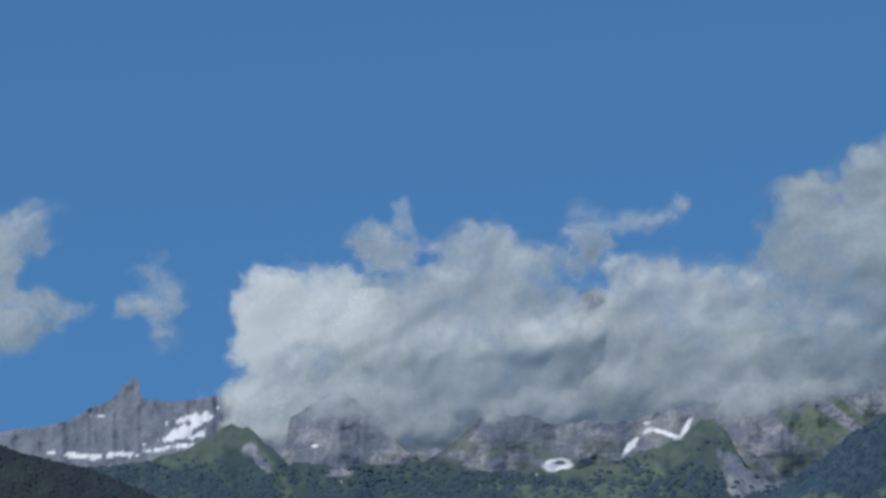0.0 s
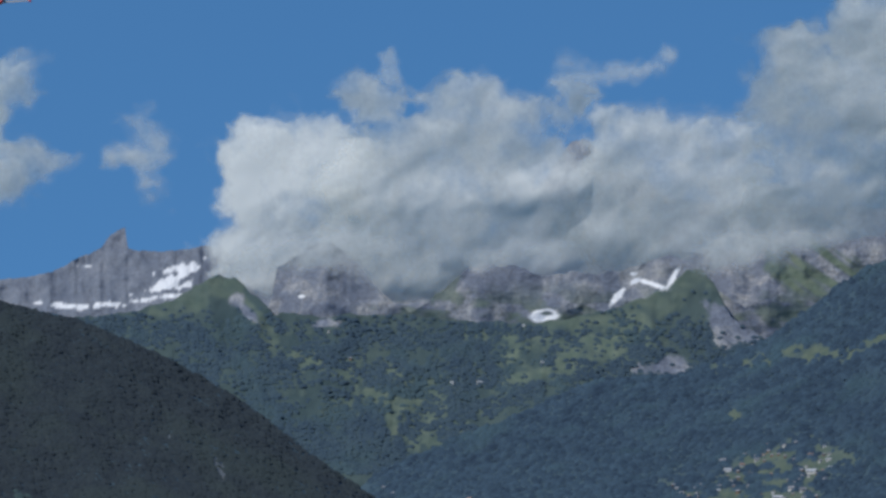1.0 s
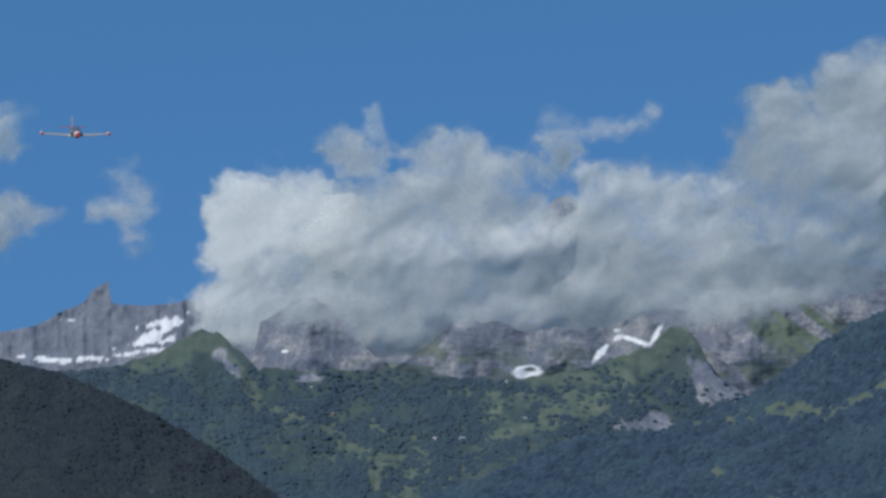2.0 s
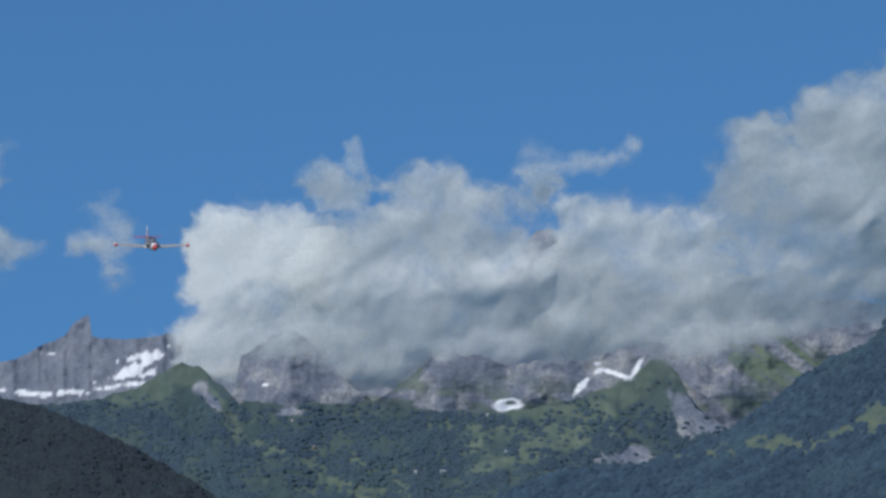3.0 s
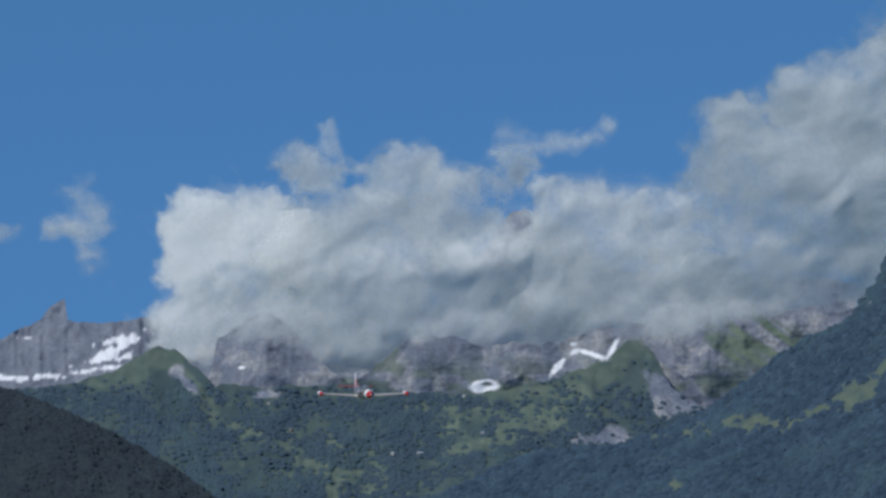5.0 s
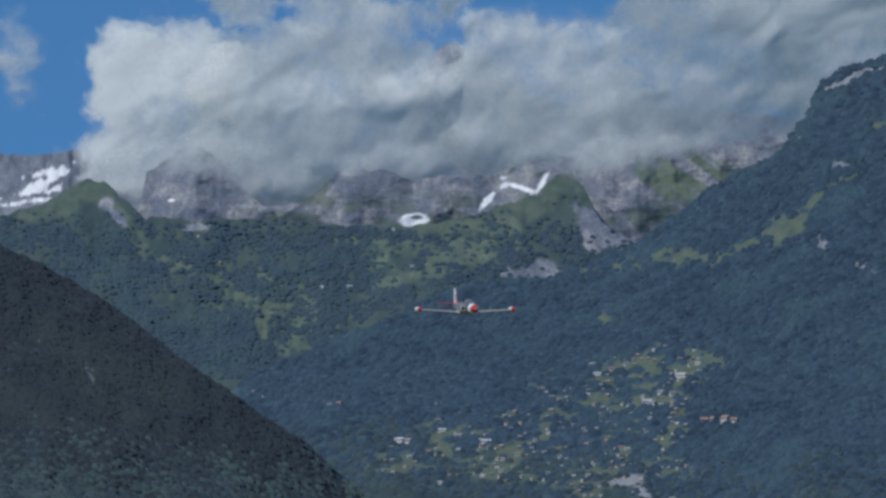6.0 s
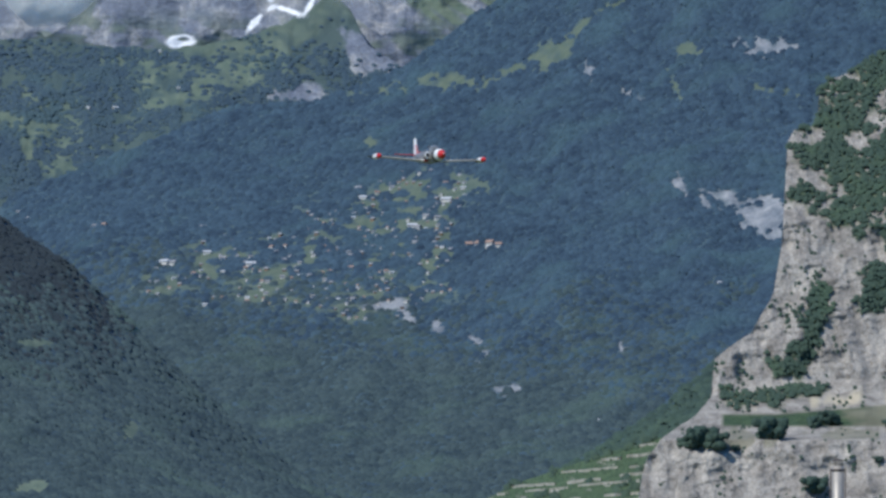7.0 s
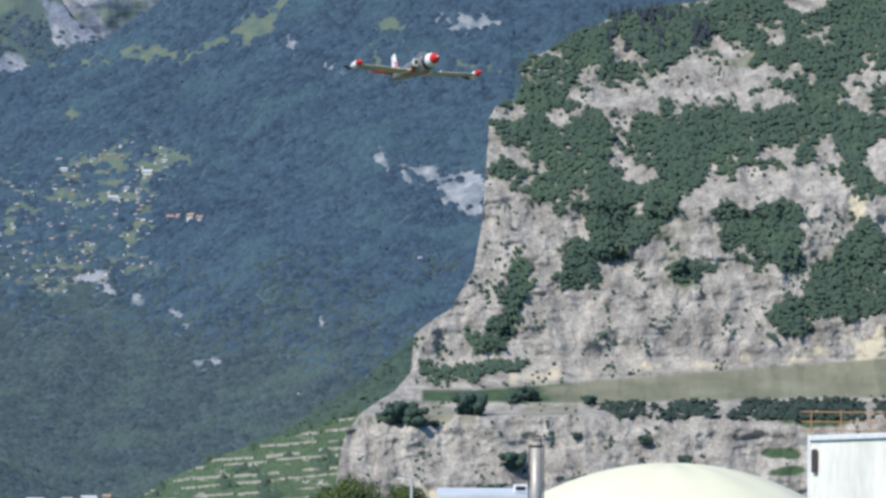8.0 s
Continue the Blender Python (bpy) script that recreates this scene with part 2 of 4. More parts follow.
# ---- the land ----
def flat_ground():
    us = np.linspace(-math.pi, math.pi, 145)
    rs = np.array([0, 30, 80, 160, 300, 500, 800, 1200, 1700, 2400, 3400, 4900.0])
    pts = [(r * math.sin(a), r * math.cos(a), 0.0) for r in rs for a in us]
    n = len(us)
    idx = np.arange(len(pts)).reshape(len(rs), n)
    faces = np.stack([idx[:-1, :-1], idx[:-1, 1:], idx[1:, 1:], idx[1:, :-1]], -1).reshape(-1, 4)
    ground_mat = mottled("valley_grass", (0.05, 0.075, 0.03), (0.14, 0.16, 0.07), 0.03)
    tagged(new("ground", fast_mesh("ground", np.array(pts), faces[:, ::-1], ground_mat)),
           "flat green valley floor of grass and fields", "ground", kind="structure")


flat_ground()

PEAK = Hill([(-2600, 900), (-2000, 972), (-1874, 992), (-1784, 1037), (-1768, 1058), (-1757, 1066), (-1741, 1072), (-1736, 1034),
             (-1674, 1030), (-1604, 1041), (-1500, 1035), (-1300, 1000)], [(-2600, 500), (-1300, 500)], 4330, 4640,
            relief=8, size=50, rough=5, seed=3)
WALL = Hill([(-1520, 850), (-1486, 916), (-1471, 1006), (-1436, 1019), (-1386, 1021), (-1336, 1006), (-1306, 988), (-1276, 964),
             (-1240, 958), (-1216, 962), (-1126, 1016), (-1056, 1076), (-986, 1166), (-946, 1226), (-916, 1226), (-856, 1176),
             (-756, 1116), (-616, 1110), (-516, 1110), (-396, 1100), (-200, 1080)], [(-1520, 760), (-200, 760)], 4335, 4600,
            relief=14, size=70, rough=8, seed=11, cracks=2.5)
BAND = Hill([(-1530, 880), (-1492, 912), (-1478, 960), (-1471, 1000), (-1442, 1022), (-1404, 1044), (-1378, 1046), (-1340, 1020), (-1306, 986), (-1272, 948), (-1236, 922),
             (-1200, 940), (-1136, 1000), (-1100, 1010), (-1050, 1002), (-1000, 988), (-950, 992), (-880, 990), (-830, 1004), (-770, 1024), (-740, 1010),
             (-700, 965), (-640, 930), (-590, 955), (-530, 1010), (-470, 1040), (-420, 1052), (-340, 1050), (-250, 1040)], [(-1530, 840), (-250, 840)], 4225, 4262,
            relief=5, size=70, rough=7, seed=15, cracks=0.9,
            faces=[(-1376, 925, 104, 110, 0.38), (-1100, 915, 56, 96, 0.36), (-626, 900, 74, 110, 0.32), (-960, 915, 44, 96, 0.22)])
RIDGE = Hill([(-2300, 900), (-1800, 914), (-1756, 919), (-1706, 928), (-1656, 946), (-1616, 974), (-1576, 990), (-1546, 986),
              (-1506, 951), (-1476, 921), (-1396, 918), (-1316, 916), (-1256, 918), (-1196, 914), (-1116, 906), (-1036, 902),
              (-966, 908), (-916, 918), (-866, 932), (-816, 946), (-766, 976), (-741, 1000), (-716, 998), (-696, 975),
              (-666, 916), (-616, 880), (-560, 850), (-200, 800)], [(-2300, 300), (-200, 300)], 3850, 4180,
             relief=8, size=110, rough=8, seed=21)
SLOPE = Hill([(-1500, 480), (-1276, 650), (-1036, 746), (-916, 801), (-816, 806), (-736, 816), (-666, 846), (-616, 866), (-556, 906),
              (-486, 956), (-436, 991), (-366, 1022), (-340, 1034), (-326, 1068), (-292, 1104), (-272, 1156), (-230, 1180), (-161, 1196), (0, 1280), (400, 1400),
              (1100, 1500)], [(-1500, -10), (1100, -10)], 2500, 3600, relief=22, size=160, bend=0.85, rough=4, seed=31)
DARK = Hill([(-2700, 1250), (-2300, 1100), (-1960, 941), (-1816, 909), (-1716, 866), (-1616, 816), (-1516, 756), (-1416, 676),
             (-1330, 617), (-1250, 560), (-1180, 515), (-1100, 440), (-1000, 340), (-900, 250), (-800, 170), (-650, 70), (-500, 10), (50, 0)],
            [(-2700, -10), (50, -10)], 2050, 2480, relief=9, size=160, rough=3, seed=41)
RISE = Hill([(-700, 0), (-600, 30), (-404, 118), (-280, 185), (-164, 258), (-54, 350), (66, 430), (300, 460)],
            [(-700, -10), (300, -10)], 1960, 2040, relief=10, size=90, rough=3, seed=51)
CLIFF = Hill([(-190, 60), (-178, 150), (-168, 182), (-144, 214), (-84, 258), (-56, 290), (-49, 360), (16, 405), (54, 470), (70, 560),
              (80, 742), (92, 764), (132, 770), (137, 836), (156, 850), (190, 862), (230, 890), (316, 930), (416, 945), (600, 975),
              (784, 1010), (1200, 1100)], [(-190, -10), (1200, -10)], 1640, 1880, relief=3.6, size=80, rough=4.0, seed=61, cracks=2.2,
             steps=[(-10, 0), (60, 0.02), (215, 0.10), (228, 0.26), (300, 0.44), (320, 0.46), (600, 0.58), (700, 0.70), (950, 1.0),
                    (1200, 1.2)])


def peak_marks(u, v):
    snow = blots(u, v, [(-1650, 984, 54, 7, 28), (-1676, 966, 40, 6, 15), (-1636, 1004, 46, 5, 12), (-1630, 975, 26, 5, 30), (-1660, 952, 26, 5, 0),
                        (-1780, 936, 56, 5, 4), (-1706, 946, 26, 4, 10), (-1850, 934, 36, 5, -6), (-1812, 1005, 14, 3, 0)],
                 seed=4, size=10, wobble=0.7)
    return np.zeros_like(u), np.ones_like(u), snow


SNOW_GULLY = [(-866, 950, 28, 7, 52), (-836, 976, 16, 5, 30), (-804, 972, 34, 4.5, -18), (-764, 988, 28, 6, 58)]


def wall_marks(u, v):
    ring = blots(u, v, [(-994, 918, 30, 13, 0)], 5, 0.25) * (1 - blots(u, v, [(-991, 921, 14, 5, 0)], 6, 0.2))
    snow = np.maximum(ring, blots(u, v, SNOW_GULLY + [(-836, 990, 8, 4, 0),
                                         (-1490, 950, 8, 4, 0), (-1426, 952, 10, 4, 0)], 7, 0.35, 18))
    stripes = np.clip(fbm((u + v * 1.3) / 26, (v - u * 0.4) / 160, octaves=3, seed=8) * 4 + 0.4, 0, 1)
    grass = blots(u, v, [(-1176, 952, 46, 24, 10), (-1230, 925, 30, 14, 0)], 9, 0.6) * 0.7
    grass = np.maximum(grass, blots(u, v, [(-500, 990, 120, 60, -25)], 10, 0.3) * stripes)
    grass = np.maximum(grass, np.clip(fbm(u / 50, v / 18, octaves=4, seed=12) * 2 - 0.35, 0, 0.8) * (v < 960))
    return grass, 1 - grass, snow


def ridge_marks(u, v):
    n = fbm(u / 30, v / 20, octaves=3, seed=22) + 0.7 * fbm(u / 11, v / 9, octaves=2, seed=27)
    zone = blots(u, v, [(-1310, 785, 190, 76, -6), (-1000, 840, 150, 50, 10), (-870, 880, 110, 60, 0), (-1080, 880, 100, 28, 0), (-1420, 850, 90, 40, -30), (-1180, 720, 120, 50, 0)], 23, 0.3, 60, 0.6)
    grass = np.clip((n - 0.02) * 7, 0, 1) * zone
    grass = np.maximum(grass, blots(u, v, [(-1268, 722, 13, 44, 8), (-1010, 815, 60, 10, 14), (-890, 852, 40, 16, 20), (-1000, 878, 50, 8, 4)], 24, 0.45))
    grass = np.maximum(grass, blots(u, v, [(-780, 955, 130, 42, 26), (-1576, 968, 70, 26, 0), (-1640, 935, 60, 16, 10), (-930, 905, 90, 16, 6),
                                           (-1500, 900, 16, 70, 30)], 25, 0.35) * 0.8)
    rock = blots(u, v, [(-664, 890, 34, 56, 38), (-640, 878, 30, 24, 0), (-781, 826, 48, 19, 6), (-1530, 930, 9, 40, 40), (-1545, 945, 16, 12, 0),
                        (-1380, 905, 22, 9, 0)], 26, 0.4, 20)
    grass = grass * np.clip(0.78 + 0.9 * fbm((u + v) / 22, v / 16, octaves=3, seed=29), 0.2, 1)
    return grass * (1 - rock), rock, blots(u, v, SNOW_GULLY, 7, 0.35, 18)


VILLAGE = [(-800, 520, 330, 70, 8), (-640, 600, 190, 90, 20), (-560, 560, 110, 60, 0), (-700, 470, 230, 50, 0)]


def slope_marks(u, v):
    strip = [(-343, 888, 44, 20, 42), (-293, 936, 62, 9, 46), (-240, 978, 44, 7, 30), (-423, 862, 40, 11, 22), (-620, 835, 70, 9, 10),
             (-540, 848, 50, 12, 4), (-470, 842, 30, 9, 0), (-98, 903, 26, 13, 0), (-20, 1040, 120, 30, -14), (-123, 850, 7, 30, 28),
             (-660, 740, 10, 6, 0), (60, 830, 40, 9, -10), (-53, 493, 13, 9, 0)]
    grass = blots(u, v, [(a, b, c, d * 1.2, e) for a, b, c, d, e in strip], 33, 0.5, 22) * np.clip(0.85 + 1.2 * fbm(u / 16, v / 10, seed=46), 0, 1)
    n = fbm(u / 24, v / 10, octaves=4, seed=34)
    grass = np.maximum(grass, np.clip((n - 0.0) * 7, 0, 0.95) * blots(u, v, VILLAGE, 35, 0.3, 70, 0.4))
    rock = blots(u, v, [(-198, 825, 30, 9, -38), (-270, 870, 8, 16, 10), (40, 908, 46, 17, 4), (-112, 662, 26, 9, -62),
                        (-463, 380, 22, 7, -42),
                        (-413, 303, 20, 8, 10), (-213, 378, 8, 13, 10), (-460, 340, 14, 4, -40), (-60, 1045, 24, 8, 0), (-230, 1010, 16, 6, 0), (-244, 1148, 34, 9, 24), (-190, 1172, 36, 8, 12), (-312, 1060, 12, 14, 50)],
                 36, 0.6, 14)
    rock = np.maximum(rock, blots(u, v, [(40, 612, 74, 42, -14), (-36, 648, 50, 10, -14), (-70, 640, 20, 8, -50)], 38, 0.3, 16))
    rock = rock * np.clip(1.0 + 1.7 * fbm((u + v) / 11, (u - v) / 30, seed=37), 0.1, 1)
    rock = np.maximum(rock, blots(u, v, [(-630, 452, 46, 11, 6), (-592, 434, 28, 11, -50), (-538, 413, 10, 15, 20)], 39, 0.3, 18))
    return grass * (1 - rock), rock, np.zeros_like(u)


def dark_marks(u, v):
    grass = blots(u, v, [(-1253, 383, 34, 9, 0), (-1063, 406, 42, 6, 0), (-1083, 226, 16, 16, 20), (-1373, 380, 26, 6, 0), (-1260, 130, 30, 12, 0),
                         (-1400, 250, 26, 8, -10)], 42, 0.4, 20)
    rock = blots(u, v, [(-1408, 523, 14, 9, 0), (-1570, 640, 10, 26, 20), (-1660, 700, 8, 20, 20), (-1480, 160, 20, 14, 30)], 43, 0.5, 18) * 0.6
    return grass, rock, np.zeros_like(u)


def cliff_bush(u, v):
    green = blots(u, v, [(216, 680, 130, 120, 0), (250, 825, 125, 60, 15), (370, 700, 140, 70, 0), (390, 860, 90, 36, 0), (300, 500, 30, 26, 0), (300, 590, 130, 70, -30), (480, 700, 250, 62, 8), (656, 830, 150, 70, 5), (560, 530, 95, 66, 0),
                         (690, 430, 120, 62, 28), (440, 905, 300, 50, 4), (246, 480, 52, 48, 0), (90, 350, 62, 40, 32), (132, 440, 20, 70, -24),
                         (30, 296, 66, 24, 12), (620, 935, 260, 42, 3), (760, 880, 120, 60, 0), (750, 520, 60, 70, 0), (428, 470, 22, 18, 0), (90, 300, 60, 14, 0), (780, 700, 90, 120, 0)],
                  62, 0.5, 34, 0.3)
    bare = blots(u, v, [(520, 806, 150, 24, 8), (440, 815, 66, 44, 30), (480, 850, 60, 14, 20), (600, 630, 112, 26, 2), (690, 570, 40, 52, -20),
                        (255, 815, 26, 22, 20), (290, 757, 14, 8, 0), (650, 945, 46, 16, 0), (470, 950, 40, 8, 0), (350, 585, 14, 40, -30),
                        (104, 750, 40, 16, 0), (200, 742, 24, 14, -20), (96, 560, 26, 60, 0), (780, 660, 36, 40, 0)], 63, 0.45, 26, 0.3)
    gaps = np.clip((fbm(u / 17, v / 13, octaves=3, seed=72) + 0.72) * 3.5, 0, 1)
    return green * (1 - bare) * gaps


def ledge(u, v):
    low, high = 236 + np.clip((u - 250) * 0.03, 0, 14), 262 + np.clip((u - 60) * 0.085, 0, 62)
    return np.clip((v - low) / 4, 0, 1) * np.clip((high - v) / 4, 0, 1) * np.clip((u + 40) / 8, 0, 1)


def cliff_marks(u, v):
    field, bush = ledge(u, v), cliff_bush(u, v)
    grass = field * np.clip((225 - u + 60 * fbm(u / 60, v / 20, seed=64)) / 30, 0.12, 1)
    low = blots(u, v, [(600, 152, 44, 12, 0), (610, 120, 36, 10, 4), (660, 210, 60, 14, 0)], 65, 0.2)
    grass = np.maximum(grass, low)
    dry = blots(u, v, [(420, 500, 26, 60, 0), (380, 560, 20, 50, -20), (540, 850, 60, 10, 12), (300, 520, 20, 30, 0), (700, 500, 24, 30, 0), (180, 225, 60, 9, 0), (0, 215, 50, 16, 0)], 66, 0.5) * 0.7
    band = 276 + np.clip((u - 60) * 0.085, 0, 62) + 14 * fbm(u / 30, 0.3, seed=67)
    cream = np.clip(1 - np.abs(v - band) / 12 + fbm(u / 14, v / 14, seed=68) * 1.1, 0, 1) * np.clip(fbm(u / 45, 1.7, seed=69) * 4 + 0.7, 0, 1) * (u > -30)
    cream = np.maximum(cream, blots(u, v, [(765, 335, 40, 34, 0), (735, 590, 14, 34, 0), (-40, 70, 60, 16, 0)], 70, 0.5, 18)) * (1 - field)
    return np.maximum(grass, bush * 0.9), np.clip(1 - field - bush * 0.95 - low - dry, 0, 1), cream * 0.85


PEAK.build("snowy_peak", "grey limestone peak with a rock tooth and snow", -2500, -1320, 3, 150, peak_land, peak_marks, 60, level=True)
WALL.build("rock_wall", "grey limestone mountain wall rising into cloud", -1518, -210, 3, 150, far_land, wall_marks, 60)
def band_marks(u, v):
    g, r, s = wall_marks(u, v)
    green = np.clip((fbm(u / 45 + v / 60, v / 22, octaves=4, seed=18) + 0.02) * 5, 0, 0.75) * np.clip((985 - v) / 60, 0, 1) * np.clip((u + 1260) / 60, 0, 1)
    green = green * (1 - s)
    return np.maximum(g, green), r * (1 - green), s


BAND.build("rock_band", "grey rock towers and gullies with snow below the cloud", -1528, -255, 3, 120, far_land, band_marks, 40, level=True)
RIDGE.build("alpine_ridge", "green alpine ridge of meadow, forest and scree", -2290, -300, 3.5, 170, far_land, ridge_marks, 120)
SLOPE.build("forest_mountain", "large forested mountainside with a village, distance haze in its blue-green", -1490, 1050, 4, 260, village_land, slope_marks, 200)
DARK.build("dark_hillside", "dark hillside covered in pines, its shade put into their colour", -2600, 40, 4, 170, slope_land, dark_marks, 150)
RISE.build("wooded_rise", "low wooded rise of broadleaf trees behind terraces", -690, 290, 4, 80, slope_land, None, 100)
CLIFF.build("limestone_cliff", "pale grey limestone cliff with ledges and bushes", -188, 1000, 2.4, 430, cliff_land, cliff_marks, 200, level=True)


# ---- woods ----
def conifer_template():
    v, f = [], []
    for z0, z1, r in ((0.05, 0.68, 0.30), (0.42, 1.0, 0.20)):
        base = len(v)
        v += [(r * math.cos(k * math.tau / 6) * (1 if k % 2 else 0.78), r * math.sin(k * math.tau / 6) * (1 if k % 2 else 0.78),
               z0 + (0.05 if k % 2 else 0)) for k in range(6)]
        v.append((0, 0, z1))
        f += [(base + k, base + (k + 1) % 6, base + 6) for k in range(6)]
    return np.array(v), np.array(f)


def crown_template(seed, lobes=3, sub=1, ragged=0.07, radius=(0.26, 0.40), spread=0.28):
    rng = random.Random(seed)
    bm = bmesh.new()
    for k in range(lobes):
        m = Matrix.Translation((rng.uniform(-spread, spread), rng.uniform(-spread, spread), rng.uniform(0.45 - spread * 0.6, 0.45 + spread * 0.6)))
        bmesh.ops.create_icosphere(bm, subdivisions=sub, radius=rng.uniform(*radius), matrix=m)
    for v in bm.verts:
        v.co += Vector((rng.uniform(-1, 1), rng.uniform(-1, 1), rng.uniform(-1, 1))) * ragged
    verts = np.array([v.co[:] for v in bm.verts])
    bm.verts.index_update()
    faces = np.array([[v.index for v in f.verts] for f in bm.faces])
    bm.free()
    return verts, faces


def scatter(name, label, template, hill, box, spacing, size, keep, material, seed=0, squash=(0.8, 1.3), sink=0.22, soft=0.4):
    """Many plants of one kind on a hill, as one object. size: (least, most) height in bearing units."""
    rng = np.random.default_rng(seed)
    u0, u1, v0, v1 = box
    us, vs = np.meshgrid(np.arange(u0, u1, spacing[0]), np.arange(v0, v1, spacing[1]))
    us = (us + rng.uniform(-0.6, 0.6, us.shape) * spacing[0]).ravel()
    vs = (vs + rng.uniform(-0.6, 0.6, vs.shape) * spacing[1]).ravel()
    inside = (vs < hill.top(us) - 1.0) & (vs > hill.foot(us) + 4)
    us, vs = us[inside], vs[inside]
    ok = rng.uniform(0, 1, len(us)) < keep(us, vs)
    us, vs = us[ok], vs[ok]
    n = len(us)
    d = hill.depth(us, vs)
    base = spherical(us, vs, d)
    h = rng.uniform(size[0], size[1], n) * (1 + 0.25 * fbm(us / 60, vs / 40, seed=seed + 5)) * d * MRAD
    w = h * rng.uniform(squash[0], squash[1], n)
    turn = rng.uniform(0, math.tau, n)
    tv, tf = template
    c, s = np.cos(turn)[:, None], np.sin(turn)[:, None]
    jit = 1 + rng.uniform(-0.22, 0.22, (n, len(tv)))
    x, y = tv[None, :, 0] * jit, tv[None, :, 1] * jit
    pts = np.stack([(x * c - y * s) * w[:, None], (x * s + y * c) * w[:, None], (tv[None, :, 2] - sink) * h[:, None] * np.ones((n, 1))], -1) + base[:, None]
    faces = (tf[None] + (np.arange(n) * len(tv))[:, None, None]).reshape(-1, 3)
    me = fast_mesh(name, pts.reshape(-1, 3), faces, material, True)
    way = np.stack([(x * c - y * s), (x * s + y * c), (tv[None, :, 2] - 0.35) * 0.7 * np.ones((n, 1))], -1)
    way = way / np.maximum(np.linalg.norm(way, axis=-1, keepdims=True), 1e-6) * soft + np.array([0.0, -0.45, 0.8])
    way /= np.linalg.norm(way, axis=-1, keepdims=True)
    me.normals_split_custom_set_from_vertices(way.reshape(-1, 3).tolist())
    return tagged(new(name, me), label, "forest", kind="stuff")


CONIFER = conifer_template()


def round_tree_template(seed):
    """A single uneven crown, wider below than above."""
    rng = random.Random(seed)
    bm = bmesh.new()
    bmesh.ops.create_icosphere(bm, subdivisions=1, radius=0.5, matrix=pose(0, 0, 0.5, 20, 12))
    for v in bm.verts:
        k = 1.15 - 0.45 * v.co.z
        v.co = Vector((v.co.x * k, v.co.y * k, v.co.z)) + Vector((rng.uniform(-1, 1), rng.uniform(-1, 1), rng.uniform(-1, 1))) * 0.07
    bm.verts.index_update()
    out = np.array([v.co[:] for v in bm.verts]), np.array([[v.index for v in f.verts] for f in bm.faces])
    bm.free()
    return out


ROUND_TREE = round_tree_template(4)


def forest_keep(marks, density):
    def keep(u, v):
        g, r, s = marks(u, v)
        clear = np.clip(1.15 - 1.5 * np.maximum(np.maximum(g, r), s), 0.0, 1)
        return density * clear
    return keep


# edge of the painted shade: dark-toned pines above, mixed wood below
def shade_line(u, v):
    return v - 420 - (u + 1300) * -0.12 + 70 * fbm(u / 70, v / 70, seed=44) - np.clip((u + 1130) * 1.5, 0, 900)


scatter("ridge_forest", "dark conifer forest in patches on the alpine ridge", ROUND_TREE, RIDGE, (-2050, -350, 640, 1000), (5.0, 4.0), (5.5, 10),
        lambda u, v: np.clip(forest_keep(ridge_marks, 1.0)(u, v) * np.clip((fbm(u / 60, v / 34, octaves=4, seed=28) + 0.30) * 3.5, 0.12, 1), 0.06, 1) * np.clip((930 - v + 40 * fbm(u / 50, v / 30, seed=2)) / 50, 0.03, 1), hazed_spruce_far, 1, squash=(1.2, 1.7), sink=0.62, soft=0.6)
def slope_keep(u, v):
    return forest_keep(slope_marks, 0.97)(u, v) * np.where(u > 120, v > 820, 1) * np.where((u > 0) & (v > 1150), 0.3, 1)


def low_wood(u, v):
    return np.clip(0.5 + (430 - v - (u + 700) * 0.08 + 110 * fbm(u / 130, v / 80, seed=45)) / 160, 0, 1)


scatter("slope_forest", "dense spruces on the mountainside, distance haze in their blue-green", ROUND_TREE, SLOPE, (-1300, 960, 60, 1300), (6.6, 5.2), (11, 19),
        lambda u, v: slope_keep(u, v) * (1 - low_wood(u, v)), hazed_spruce, 2, squash=(0.95, 1.35), sink=0.55, soft=0.7)
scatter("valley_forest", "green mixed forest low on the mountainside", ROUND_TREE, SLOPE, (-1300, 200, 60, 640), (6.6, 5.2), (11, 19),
        lambda u, v: slope_keep(u, v) * low_wood(u, v), hazed_mixed_wood, 12, squash=(0.95, 1.35), sink=0.55, soft=0.7)
scatter("dark_forest", "dark pines on the hillside, shade put into their colour", ROUND_TREE, DARK, (-2050, -900, 20, 960), (4.5, 3.8), (8, 14),
        lambda u, v: forest_keep(dark_marks, 0.97)(u, v) * np.clip(0.5 + shade_line(u, v) / 200, 0, 1), shaded_pine, 3, squash=(1.1, 1.55), sink=0.64, soft=0.55)
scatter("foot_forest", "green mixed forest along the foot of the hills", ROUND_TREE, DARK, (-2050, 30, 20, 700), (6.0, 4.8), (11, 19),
        lambda u, v: forest_keep(dark_marks, 0.97)(u, v) * np.clip(0.5 - shade_line(u, v) / 200, 0, 1), hazed_mixed_wood, 6, squash=(0.95, 1.35), sink=0.58, soft=0.7)
scatter("rise_forest", "green broadleaf wood on the low rise", ROUND_TREE, RISE, (-620, 280, 10, 470), (6.6, 5.2), (10, 18),
        lambda u, v: 0.97 + 0 * u, broadleaf, 4, squash=(1.1, 1.5), sink=0.45, soft=0.6)
